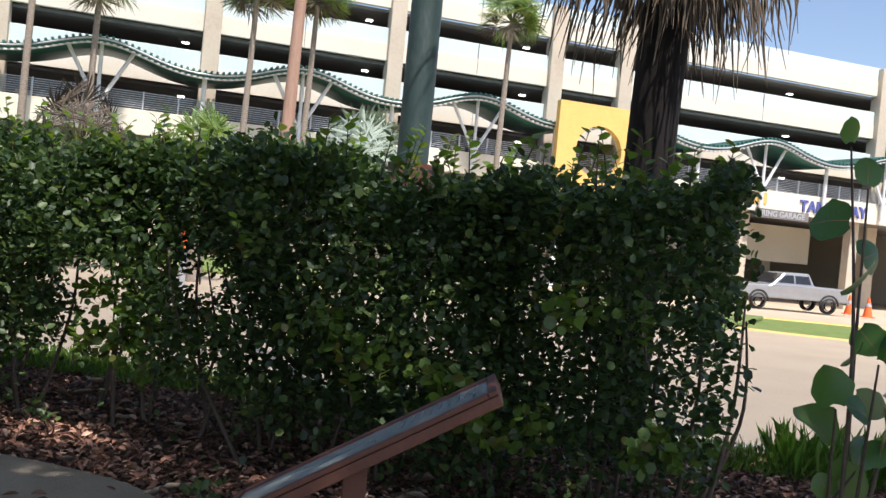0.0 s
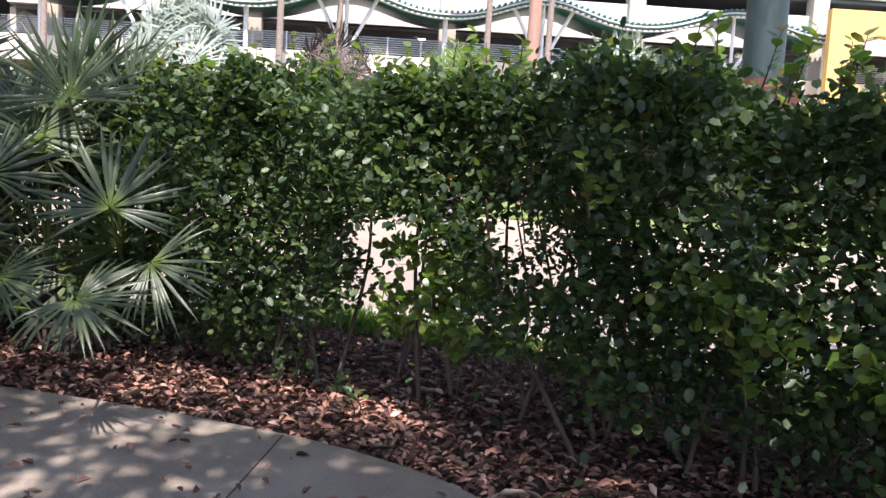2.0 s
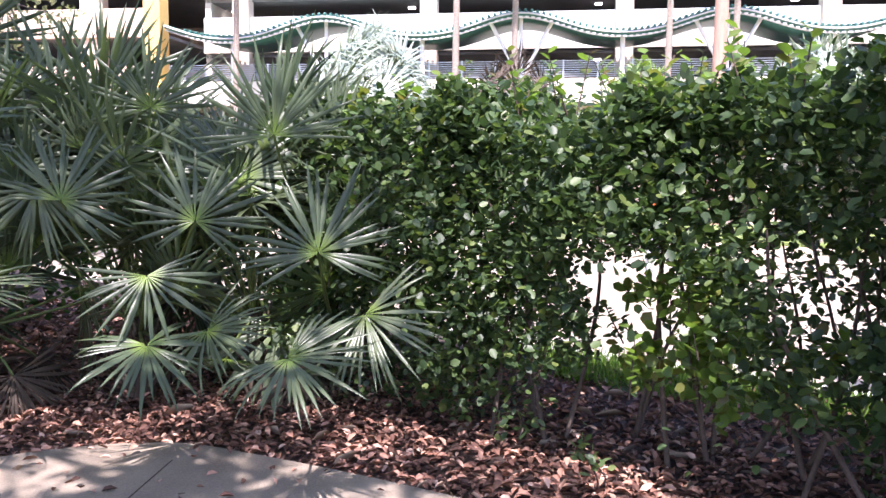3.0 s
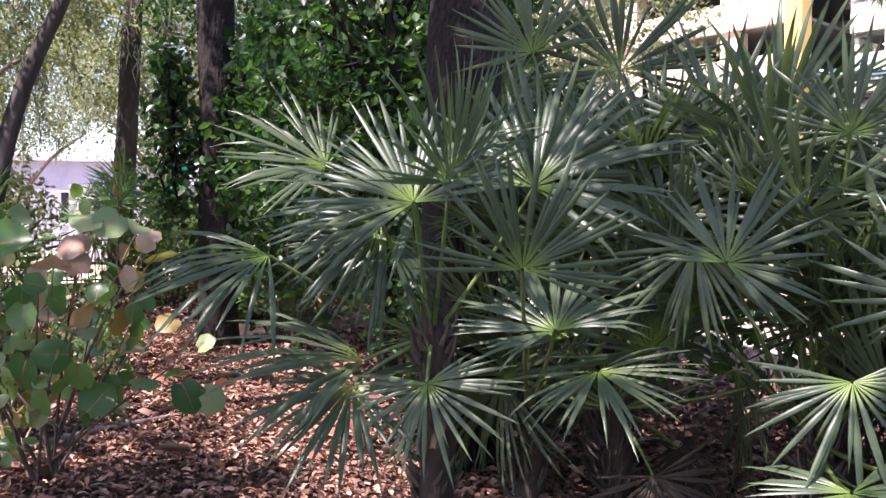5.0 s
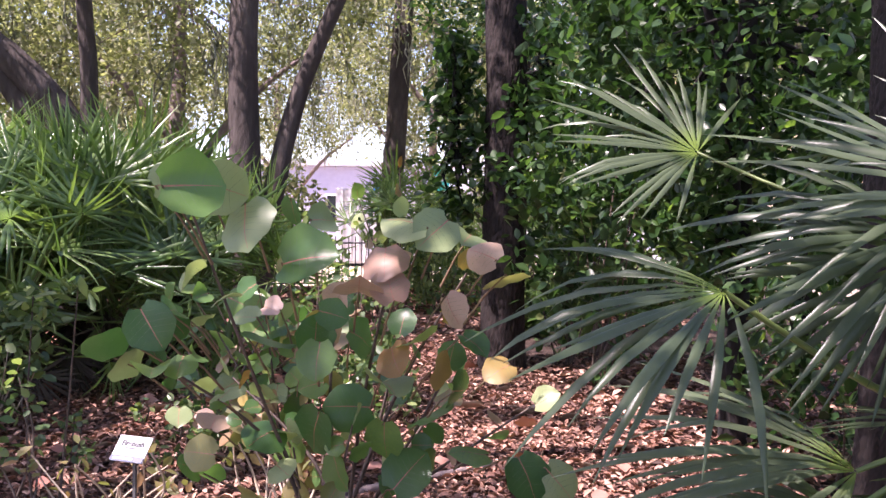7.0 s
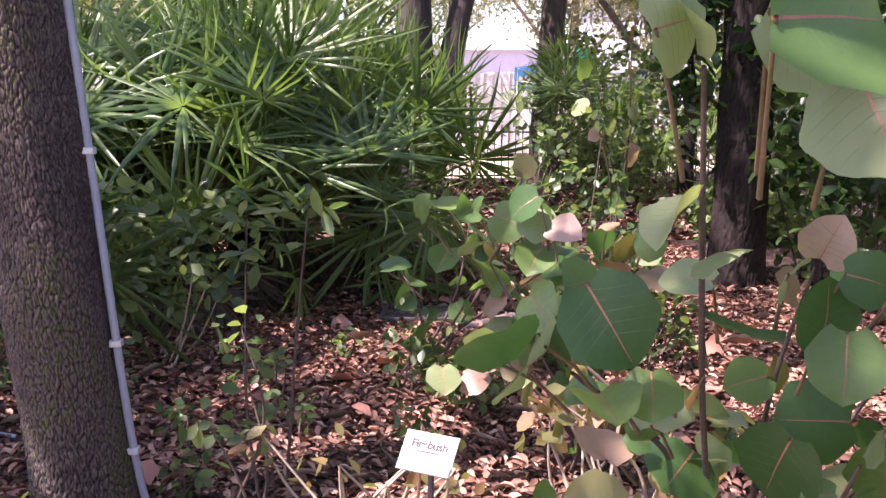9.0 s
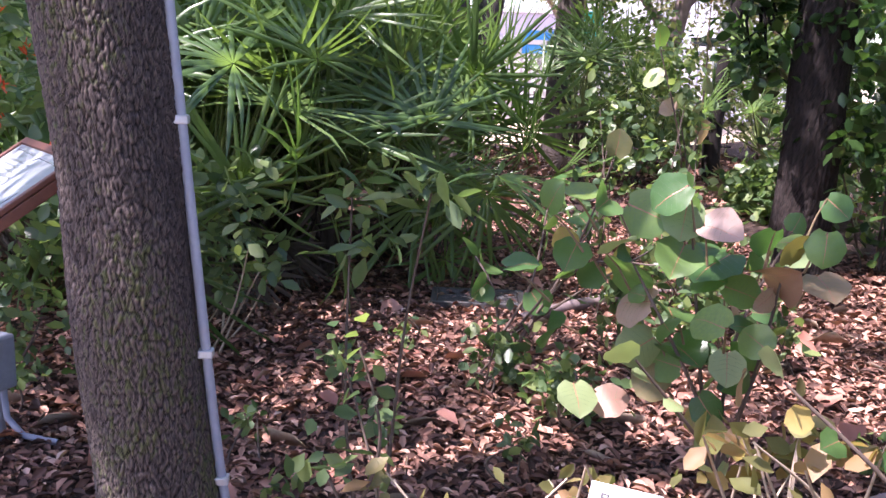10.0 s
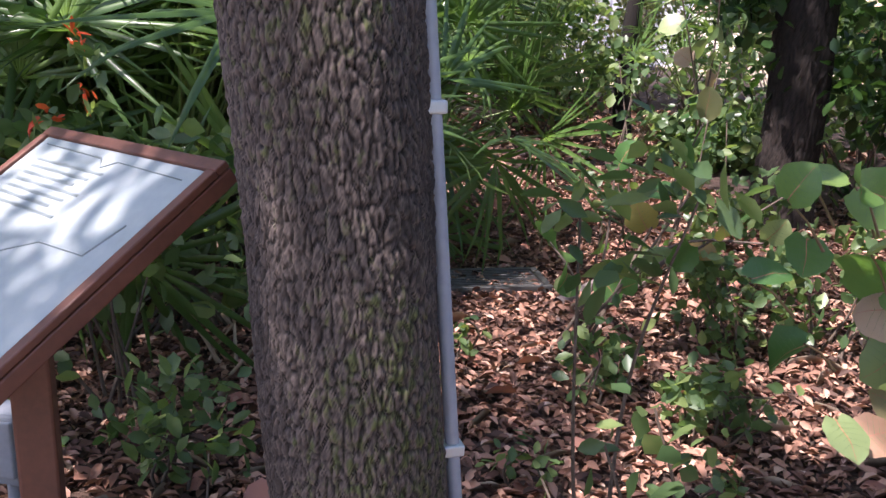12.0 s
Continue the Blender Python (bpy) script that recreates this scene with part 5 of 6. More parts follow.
def sea_grape(at, tips, label, size=0.16, per=6, tones=(0.62, 0.16), group="sea grapes"):
    """Branches from the base to each tip, large round leaves set alternately along them."""
    g = thing("sea_grape", at, label, "sea grape", group)
    o = V(at)
    for k, (tip, tone) in enumerate(tips):
        e = np.array(V(tip) - o)
        b = np.array([rng.normal() * 0.05, rng.normal() * 0.05, -0.03])
        m = b + (e - b) * (0.45, 0.45, 0.55) + rng.normal(size=3) * 0.06
        line = smooth_line([b, m, e], 7)
        part("branch", tubes("branch", [(line, np.linspace(0.011, 0.004, len(line)))], 6), TWIG, g)
        side = np.cross(e - b, (0, 0, 1.0))
        side /= np.linalg.norm(side) + 1e-9
        for j in range(per):
            t = 1 - 0.62 * j / per
            p = line[min(len(line) - 1, int(t * (len(line) - 1)))]
            d = (e - b) / np.linalg.norm(e - b) * 0.5 + side * (1 if j % 2 else -1) * 0.9 + rng.normal(size=3) * 0.7 - np.array((0, 0, 0.25))
            if j == 0:
                d = (e - b) / np.linalg.norm(e - b) + rng.normal(size=3) * 0.25
            nrm = V((rng.normal() * 1.2 + 0.3, rng.normal() * 1.2 - 0.2, 0.7))
            x = rng.random()
            mat = tone if tone and (j < 3) else GRAPE_GREEN if x < tones[0] else GRAPE_PALE if x < tones[0] + tones[1] else GRAPE_WARM
            s = size * rng.uniform(0.5, 1.05)
            q = V(p) + V(d).normalized() * 0.02
            part("leaf", GRAPE[mat.name][int(rng.integers(0, 7))], None, g, at=basis(d, nrm, q, s))
    return g


def leaf_sprays(plant, leaves, towards, turn=0.6):
    """Single large leaves held out on their own stalks; towards is the side from which most light comes."""
    o = plant.matrix_world.translation
    for x, y, z, size, mat in leaves:
        c = V((x, y, z)) - o
        d = V((rng.normal(), rng.normal(), rng.normal() * 0.6 - 0.35)).normalized()
        n = V(towards) + V(rng.normal(size=3) * turn)
        root = c - d * size * 0.5
        part("leaf", GRAPE[mat.name][int(rng.integers(0, 7))], None, plant, at=basis(d, n, root, size))
        inner = V((root.x * 0.8, root.y * 0.8, root.z * 0.86))
        twig = [tuple(inner), tuple(inner.lerp(root, 0.5) + V((0, 0, 0.015))), tuple(root)]
        part("leaf_stalk", tubes("leaf_stalk", [(np.array(twig), [0.005, 0.0035, 0.003])], 5), GRAPE_STALK, plant)


grape = sea_grape((-8.0, 2.75, 0), [((-6.98, 2.2, 1.55), GRAPE_PALE), ((-7.2, 2.9, 1.5), GRAPE_PALE), ((-7.5, 3.2, 1.3), GRAPE_WARM), ((-7.3, 2.1, 1.0), GRAPE_GREEN), ((-7.6, 3.15, 0.9), None), ((-7.4, 2.75, 0.75), None), ((-7.7, 2.55, 0.6), None), ((-7.6, 3.5, 0.75), None), ((-8.2, 2.3, 0.8), None), ((-7.75, 2.2, 0.5), None), ((-7.9, 3.0, 1.0), None), ((-7.55, 2.7, 1.15), GRAPE_WARM), ((-8.1, 3.3, 0.8), None)],
          "sea grape with large green, pale and orange-pink round leaves", 0.12, 6, (0.6, 0.15))
SIDE = (0.8, -0.25, 0.55)
leaf_sprays(grape, [(-6.97, 2.16, 1.61, 0.13, GRAPE_PALE), (-6.70, 2.24, 1.59, 0.18, GRAPE_GREEN), (-6.88, 2.31, 1.59, 0.16, GRAPE_PALE), (-6.82, 2.37, 1.48, 0.18, GRAPE_PALE), (-6.83, 2.51, 1.52, 0.09, GRAPE_GREEN), (-6.84, 2.60, 1.50, 0.10, GRAPE_PALE), (-6.73, 2.55, 1.39, 0.18, GRAPE_GREEN), (-7.12, 2.89, 1.50, 0.18, GRAPE_PALE), (-7.07, 2.98, 1.46, 0.16, GRAPE_PALE), (-7.29, 3.15, 1.44, 0.15, GRAPE_PALE), (-7.16, 2.83, 1.36, 0.16, GRAPE_PINK), (-7.13, 2.74, 1.28, 0.17, GRAPE_PINK), (-7.12, 2.84, 1.29, 0.13, GRAPE_PINK), (-7.02, 3.21, 1.31, 0.16, GRAPE_WARM)], SIDE, 0.42)
leaf_sprays(grape, [(-7.16, 3.17, 1.39, 0.13, GRAPE_WARM), (-7.21, 3.08, 1.18, 0.13, GRAPE_WARM), (-7.24, 3.05, 0.97, 0.14, GRAPE_WARM), (-7.25, 2.01, 1.03, 0.19, GRAPE_PALE), (-7.36, 2.45, 1.07, 0.19, GRAPE_GREEN), (-7.23, 2.86, 0.92, 0.17, GRAPE_PALE), (-7.25, 2.96, 1.08, 0.16, GRAPE_GREEN), (-7.37, 2.78, 1.07, 0.15, GRAPE_GREEN), (-7.33, 2.61, 1.10, 0.14, GRAPE_GREEN), (-7.25, 2.61, 1.01, 0.14, GRAPE_GREEN), (-7.24, 2.88, 1.01, 0.14, GRAPE_WARM), (-7.23, 3.17, 1.06, 0.12, GRAPE_GREEN), (-7.43, 2.36, 1.15, 0.11, GRAPE_PALE), (-7.29, 2.50, 1.18, 0.10, GRAPE_PALE), (-7.28, 2.67, 1.17, 0.11, GRAPE_GREEN)], SIDE)
leaf_sprays(grape, [(-7.59, 2.75, 0.78, 0.19, GRAPE_GREEN), (-7.43, 3.06, 0.77, 0.19, GRAPE_GREEN), (-7.51, 2.62, 0.70, 0.19, GRAPE_GREEN), (-7.58, 2.43, 0.68, 0.17, GRAPE_GREEN), (-7.48, 2.98, 0.55, 0.19, GRAPE_GREEN), (-7.34, 3.41, 0.53, 0.18, GRAPE_GREEN), (-7.33, 3.53, 0.51, 0.16, GRAPE_PALE), (-7.40, 2.31, 0.89, 0.13, GRAPE_PALE), (-7.60, 2.25, 0.74, 0.13, GRAPE_WARM), (-7.51, 2.44, 0.85, 0.12, GRAPE_PALE), (-7.38, 3.16, 0.87, 0.15, GRAPE_GREEN), (-7.47, 3.32, 0.92, 0.13, GRAPE_WARM), (-7.53, 2.89, 0.65, 0.16, GRAPE_GREEN), (-7.49, 2.20, 0.65, 0.13, GRAPE_WARM), (-7.36, 3.18, 0.64, 0.15, GRAPE_GREEN), (-7.48, 2.71, 0.55, 0.15, GRAPE_GREEN), (-7.50, 2.50, 0.57, 0.12, GRAPE_PALE)], SIDE)
leaf_sprays(grape, [(-7.14, 1.94, 1.10, 0.15, GRAPE_GREEN), (-7.02, 2.09, 1.16, 0.15, GRAPE_GREEN), (-7.19, 2.14, 1.20, 0.11, GRAPE_GREEN), (-7.31, 2.12, 1.17, 0.10, GRAPE_GREEN), (-7.28, 2.03, 1.13, 0.10, GRAPE_GREEN), (-7.28, 2.15, 1.13, 0.09, GRAPE_GREEN), (-7.03, 2.09, 1.03, 0.11, GRAPE_GREEN), (-7.05, 2.17, 1.04, 0.10, GRAPE_GREEN)], (0.7, -0.2, 0.7), 0.3)
grape = sea_grape((-9.15, 2.6, 0), [((-9.05, 2.2, 0.9), GRAPE_GREEN), ((-8.95, 2.2, 0.6), GRAPE_PALE), ((-9.0, 2.7, 0.9), GRAPE_WARM), ((-9.2, 2.45, 1.02), GRAPE_GREEN), ((-9.35, 2.9, 0.95), None), ((-8.8, 2.5, 0.5), GRAPE_WARM)],
          "young sea grape with round green and tan leaves", 0.13, 6)
leaf_sprays(grape, [(-9.24, 2.31, 1.04, 0.18, GRAPE_GREEN), (-9.17, 2.41, 1.03, 0.15, GRAPE_PALE), (-9.15, 2.24, 0.85, 0.19, GRAPE_GREEN), (-9.17, 2.40, 0.89, 0.17, GRAPE_GREEN), (-9.20, 2.05, 1.11, 0.13, GRAPE_GREEN), (-9.17, 1.95, 1.11, 0.12, GRAPE_GREEN), (-9.10, 2.25, 0.59, 0.15, GRAPE_PALE), (-9.06, 2.41, 0.59, 0.17, GRAPE_GREEN), (-8.99, 2.68, 0.88, 0.19, GRAPE_PINK), (-8.92, 2.79, 0.98, 0.12, GRAPE_GREEN), (-9.09, 2.49, 0.89, 0.19, GRAPE_GREEN), (-9.02, 2.14, 0.97, 0.13, GRAPE_PALE), (-9.04, 2.73, 0.98, 0.12, GRAPE_GREEN), (-9.21, 2.03, 0.89, 0.13, GRAPE_GREEN), (-9.11, 1.84, 0.88, 0.12, GRAPE_GREEN), (-9.12, 2.23, 0.75, 0.17, GRAPE_WARM)], (0.8, -0.1, 0.6), 0.5)
leaf_sprays(grape, [(-9.03, 2.49, 1.02, 0.14, GRAPE_PINK), (-9.17, 1.97, 0.62, 0.14, GRAPE_GREEN), (-8.94, 2.01, 0.47, 0.13, GRAPE_PALE), (-8.98, 2.14, 0.45, 0.12, GRAPE_PINK), (-9.06, 2.60, 0.80, 0.13, GRAPE_GREEN), (-9.14, 2.37, 0.72, 0.19, GRAPE_GREEN), (-8.92, 2.42, 0.74, 0.14, GRAPE_GREEN), (-8.95, 2.60, 0.67, 0.12, GRAPE_GREEN), (-8.95, 2.83, 0.85, 0.15, GRAPE_WARM), (-8.94, 2.51, 0.57, 0.12, GRAPE_PALE), (-9.11, 2.31, 0.47, 0.13, GRAPE_WARM), (-9.13, 2.11, 1.09, 0.12, GRAPE_GREEN), (-9.17, 2.35, 1.11, 0.15, GRAPE_GREEN), (-8.98, 2.62, 0.99, 0.11, GRAPE_GREEN), (-9.04, 2.89, 1.10, 0.10, GRAPE_GREEN)], (0.8, -0.1, 0.6), 0.5)
sea_grape((-10.75, 2.1, 0), [((-10.65, 1.92, 0.58), GRAPE_GREEN), ((-10.9, 2.35, 0.85), GRAPE_GREEN), ((-10.5, 2.5, 0.8), GRAPE_PALE), ((-10.5, 3.0, 0.78), None), ((-10.3, 2.75, 0.62), None), ((-10.6, 2.6, 1.1), None)],
          "small sea grape sapling with bluish round leaves", 0.16, 4)
sea_grape((-12.3, 3.55, 0), [((-12.0, 3.3, 1.7), None), ((-12.1, 3.5, 1.3), None), ((-12.2, 3.7, 2.0), None)], "slender sea grape sapling beside the dark trunk", 0.19, 5)
sea_grape((1.61, 3.39, 0), [((1.48, 3.35, 2.0), GRAPE_GREEN), ((1.65, 3.49, 1.85), GRAPE_GREEN), ((1.54, 3.10, 1.15), GRAPE_GREEN), ((1.45, 3.21, 0.95), GRAPE_GREEN), ((1.61, 3.29, 0.7), GRAPE_GREEN), ((1.75, 3.18, 1.5), GRAPE_GREEN), ((1.54, 3.00, 0.45), GRAPE_PALE)],
          "sea grape sapling with backlit round green leaves at the hedge end", 0.18, 4)


# ---- signs and fixtures ----
def reading_panel(tl, tr, slope, depth, label, posts):
    """A sloped interpretive panel: tray frame of rust-brown steel, printed face, posts."""
    tl, tr = V(tl), V(tr)
    x = (tr - tl)
    w = x.length
    x = x.normalized()
    down = V(slope).normalized()
    n = x.cross(down)
    n = -n if n.z < 0 else n
    m = Matrix((x, down, n)).transposed().to_4x4()
    p = thing("interpretive_panel", Matrix.Translation(V((posts[0][0], posts[0][1], 0))), label, "information sign", "interpretive panels")
    inv = p.matrix_world.inverted() @ Matrix.Translation(tl) @ m
    part("tray", boxes((-0.02, w + 0.02, -0.02, depth + 0.02, -0.04, -0.006), bevel=0.004), RUST_STEEL, p, "rust-brown steel tray", at=inv)
    f = part("face", boxes((0.012, w - 0.012, 0.012, depth - 0.012, -0.005, 0.004)), PANEL, p, "pale grey printed panel face", at=inv)
    for r in ((-0.02, w + 0.02, -0.02, 0.01), (-0.02, w + 0.02, depth - 0.01, depth + 0.02), (-0.02, 0.01, 0.011, depth - 0.011), (w - 0.01, w + 0.02, 0.011, depth - 0.011)):
        part("rim", boxes((*r, -0.004, 0.012), bevel=0.003), RUST_STEEL, p, at=inv)
    # faint printed lines and blocks of unreadable writing
    bm = bmesh.new()
    for k in range(7):
        y0 = depth * (0.12 + 0.035 * k)
        box(bm, w * 0.12, w * (0.55 - 0.04 * (k % 3)), y0, y0 + 0.008, 0.0045, 0.0055)
    part("print_block", bm, PANEL_DARK, p, "small dark printed text block", at=inv, kind="stuff")
    zig = [(0.06, 0.05), (0.45, 0.06), (0.5, 0.1), (0.56, 0.06), (0.92, 0.07)]
    zag = [(0.9, 0.28), (0.86, 0.42), (0.62, 0.43), (0.5, 0.5), (0.3, 0.72), (0.16, 0.9)]
    for line in (zig, zag):
        part("print_line", tubes("print_line", [([(a * w, b * depth, 0.0045) for a, b in line], 0.0025)], 4), PANEL_DARK, p, at=inv)
    for q in posts:
        h = q[2]
        part("post", boxes((q[0] - posts[0][0] - 0.038, q[0] - posts[0][0] + 0.038, q[1] - posts[0][1] - 0.038, q[1] - posts[0][1] + 0.038, -0.05, h), bevel=0.006), RUST_STEEL, p, "rust-brown square steel post")
    return p


reading_panel((-9.67, 0.08, 1.19), (-9.03, 0.45, 1.2), (0.5 * 0.83, -0.866 * 0.83, -0.56), 0.66, "sloped interpretive panel with pale printed face on brown steel posts", [(-9.06, 0.08, 0.95), (-9.53, -0.2, 0.95)])
reading_panel((0.013, 2.737, 1.03), (-0.027, 2.459, 1.03), (-0.858, 0.061, -0.5), 0.9, "sloped interpretive panel in rust-brown frame before the hedge", [(-0.396, 2.626, 0.76)])


def plant_label(at, yaw, tilt=40):
    p = thing("plant_label", pose(*at, 0, 0, yaw), "small white plant label with a dark band on a stake", "plant label", "plant labels")
    part("stake", boxes((-0.008, 0.008, 0.0, 0.012, -0.05, at[3] if len(at) > 3 else 0.47), bevel=0.002), IRON, p)
    t = pose(0, -0.012, 0.52, 90 - tilt, 0, 0)
    part("plate", boxes((-0.085, 0.085, -0.06, 0.06, 0.0, 0.005), bevel=0.002), LABEL_WHITE, p, at=t)
    part("band", boxes((-0.083, 0.083, -0.059, -0.034, 0.006, 0.0075)), LABEL_BLUE, p, "dark blue band", at=t)
    part("name", text_mesh("name", "Firebush", 0.034, 0.0006), INK, p, "dark printed plant name", at=t @ pose(0, 0.012, 0.0062))
    part("band_print", boxes((-0.07, 0.03, -0.051, -0.042, 0.0078, 0.0085)), LABEL_WHITE, p, at=t)
    bm = boxes((-0.035, 0.035, 0.0, 0.004, 0.0058, 0.0068))
    part("small_print", bm, INK, p, at=t)
    return p


plant_label((-8.11, 1.895, 0), 58)
plant_label((-6.935, 2.36, 0), 62)


def drain_grate():
    g = thing("drain_grate", pose(-11.88, 2.14, 0.0, 0, 0, 82), "rectangular iron drain grate sunk in leaf litter", "drain grate")
    part("frame", boxes((-0.31, 0.31, 0.16, 0.2, -0.02, 0.05), (-0.31, 0.31, -0.2, -0.16, -0.02, 0.05), (-0.31, -0.27, -0.159, 0.159, -0.02, 0.05), (0.27, 0.31, -0.159, 0.159, -0.02, 0.05), bevel=0.004), IRON, g)
    b = boxes((-0.265, 0.265, -0.006, 0.006, 0.0, 0.045), bevel=0.002)
    me = bpy.data.meshes.new("bar")
    b.to_mesh(me)
    b.free()
    for y in np.linspace(-0.14, 0.14, 9):
        part("bar", me, IRON, g, at=pose(0, y, 0))
    return g


drain_grate()

lg = thing("fallen_branch", (-11.39, 2.33, 0), "grey fallen branch lying on the leaf litter", "fallen branch")
part("wood", tubes("wood", [([(0, 0, 0.03), (-0.25, 0.4, 0.05), (-0.55, 0.85, 0.04), (-0.8, 1.4, 0.03)], [0.035, 0.04, 0.035, 0.02])], 10), PINK_BARK, lg)
lg = thing("fallen_branch", (-8.7, 2.4, 0), "long grey fallen branch half buried in leaf litter", "fallen branch")
part("wood", tubes("wood", [([(0.5, -0.5, 0.02), (0.1, 0.1, 0.04), (-0.3, 0.7, 0.03), (-0.6, 1.4, 0.03)], [0.02, 0.028, 0.026, 0.015])], 8), PINK_BARK, lg)


def electric_box():
    b = thing("electrical_box", pose(-9.74, -0.1, 0, 0, 0, 60), "small grey outdoor electrical outlet box on a stub post", "electrical box")
    part("stub", tubes("stub", [([(0, 0, -0.05), (0, 0, 0.25)], 0.02)], 8), BOXGREY, b)
    part("body", boxes((-0.06, 0.06, -0.045, 0.045, 0.22, 0.44), bevel=0.012), BOXGREY, b)
    part("cover", boxes((-0.052, 0.052, -0.058, -0.046, 0.25, 0.42), bevel=0.006), BOXGREY, b)
    part("elbow", tubes("elbow", [([(0.03, 0, 0.22), (0.04, 0, 0.1), (0.1, 0.02, 0.03), (0.25, 0.05, 0.02)], 0.013)], 8), CONDUIT, b)
    return b


electric_box()

# ---- shrubs and saplings ----
shrub((-10.6, -0.75, 0), "firebush with red tubular flowers and mixed green leaves", SHRUB_LEAF, (0.9, 0.9, 0.85), 70, 14, 0.085, centre_z=1.15, name="firebush", tips=(FLOWER, 34, 0.06))
shrub((-11.6, -1.9, 0), "firebush with red flowers beside the panel", SHRUB_LEAF, (1.1, 1.0, 1.0), 75, 14, 0.09, centre_z=1.3, name="firebush", tips=(FLOWER, 40, 0.06))
shrub((-10.6, 0.15, 0), "low leafy shrub behind the oak trunk", SHRUB_LEAF, (0.4, 0.4, 0.4), 26, 10, 0.1, centre_z=0.8)
shrub((-10.9, 0.6, 0), "pale-leaved shrub in front of the fan palms", SHRUB_LEAF, (0.5, 0.5, 0.42), 40, 10, 0.1, centre_z=0.62, bark=DRY_TWIG)
shrub((-9.02, 1.38, 0), "thin firebush sapling with a tuft of leaves", SHRUB_LEAF, (0.16, 0.16, 0.16), 9, 8, 0.1, centre_z=1.1, stems=2, shape=LEAF_OVAL * (1, 0.7, 1), name="sapling", clump_r=0.1)
shrub((-8.75, 1.25, 0), "thin firebush sapling with yellowing leaves", SHRUB_LEAF, (0.16, 0.16, 0.3), 11, 5, 0.07, centre_z=0.5, stems=3, name="sapling", clump_r=0.1)
shrub((-8.6, 1.75, 0), "dry twiggy shrub with a few pink-yellow leaves", WARM_LEAF, (0.42, 0.42, 0.22), 11, 4, 0.07, centre_z=0.34, stems=16, name="dry_shrub", bark=DRY_TWIG, clump_r=0.08)
shrub((-8.4, 2.55, 0), "dry twiggy shrub with orange leaves", WARM_LEAF, (0.45, 0.4, 0.25), 20, 5, 0.09, centre_z=0.4, stems=12, name="dry_shrub", bark=DRY_TWIG, clump_r=0.08)
shrub((-8.55, 0.35, 0), "low green seedlings at the foot of the oak", SHRUB_LEAF, (0.28, 0.28, 0.1), 26, 8, 0.08, centre_z=0.13, stems=4, name="seedling_clump", clump_r=0.08)
for k, (x, y) in enumerate(((-9.6, 1.4), (-9.9, 2.2), (-10.2, 1.2), (-9.3, 1.9), (-8.9, 1.0), (-10.8, 1.6), (-11.6, 2.9), (-10.4, 3.5), (-9.2, 3.3), (-8.3, 1.5), (-9.5, 0.9), (-2.87, 5.87), (-2.31, 5.33), (0.45, 3.28), (-1.09, 4.09), (-10.0, -0.1))):
    shrub((x, y, 0), "small seedling with green leaves in leaf litter", SHRUB_LEAF, (0.11, 0.11, 0.08), 6, 5, 0.058, centre_z=0.12 + 0.1 * rng.random(), stems=2, name="seedling", group="seedlings", clump_r=0.06)
for x, y, r, h in ((-10.2, 1.95, 0.15, 0.34), (-9.8, 2.25, 0.2, 0.3), (-10.55, 2.8, 0.26, 0.45), (-10.4, 3.2, 0.36, 0.6), (-11.2, 3.3, 0.35, 0.7), (-11.9, 2.95, 0.3, 1.5), (-11.5, 3.3, 0.3, 1.4), (-9.95, 0.35, 0.22, 0.4), (-10.3, -0.3, 0.3, 0.6)):
    shrub((x, y, 0), "loose low firebush with small green leaves in leaf litter", SHRUB_LEAF, (r, r, h * 0.5), int(34 * r / 0.3), 7, 0.075, centre_z=h * 0.62, stems=6, name="low_firebush", group="low firebushes", clump_r=0.1)
# understory behind the far bed
UNDER = [(-21.2, 5.9, 1.3, 2.3), (-20.2, 2.2, 0.9, 1.9), (-22.6, 3.1, 0.9, 2.2), (-18.6, 5.4, 1.1, 1.7), (-22.6, 0.0, 1.2, 2.4), (-15.5, 6.2, 0.7, 0.5), (-13.9, 6.6, 1.3, 1.5), (-19.0, 1.6, 0.9, 1.1), (-20.0, 5.9, 1.3, 1.2), (-17.5, 8.5, 1.6, 1.6), (-16.2, -1.8, 1.3, 1.3), (-18.6, 0.6, 1.4, 1.2), (-18.8, -3.6, 1.6, 1.6), (-15.3, -3.6, 1.3, 1.4), (-21.5, 1.0, 1.6, 1.4), (-22.5, 7.8, 1.8, 1.8), (-21.8, -6.0, 1.8, 1.7), (-14.2, -2.2, 1.1, 1.2), (-14.4, 8.6, 1.6, 1.9), (-12.4, -3.4, 1.2, 1.3), (-23.5, 2.0, 1.2, 2.2), (-22.8, -1.6, 1.7, 2.8), (-23.8, 0.6, 1.5, 2.2), (-23.0, 9.6, 1.6, 2.6), (-20.5, -9.5, 1.8, 2.6), (-11.6, 5.4, 0.9, 2.6), (-12.9, 5.6, 1.0, 2.8), (-7.6, 6.5, 0.9, 1.3), (-8.5, 5.7, 0.8, 1.2), (-6.9, 7.4, 0.9, 1.5), (-5.7, 7.6, 0.9, 1.4), (-8.6, 7.4, 1.0, 1.6)]
for k, (x, y, r, h) in enumerate(UNDER):
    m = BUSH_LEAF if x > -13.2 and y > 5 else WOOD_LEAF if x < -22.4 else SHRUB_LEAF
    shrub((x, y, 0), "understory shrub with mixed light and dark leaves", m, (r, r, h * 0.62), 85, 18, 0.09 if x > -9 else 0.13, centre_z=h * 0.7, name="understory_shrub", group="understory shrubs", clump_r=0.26)
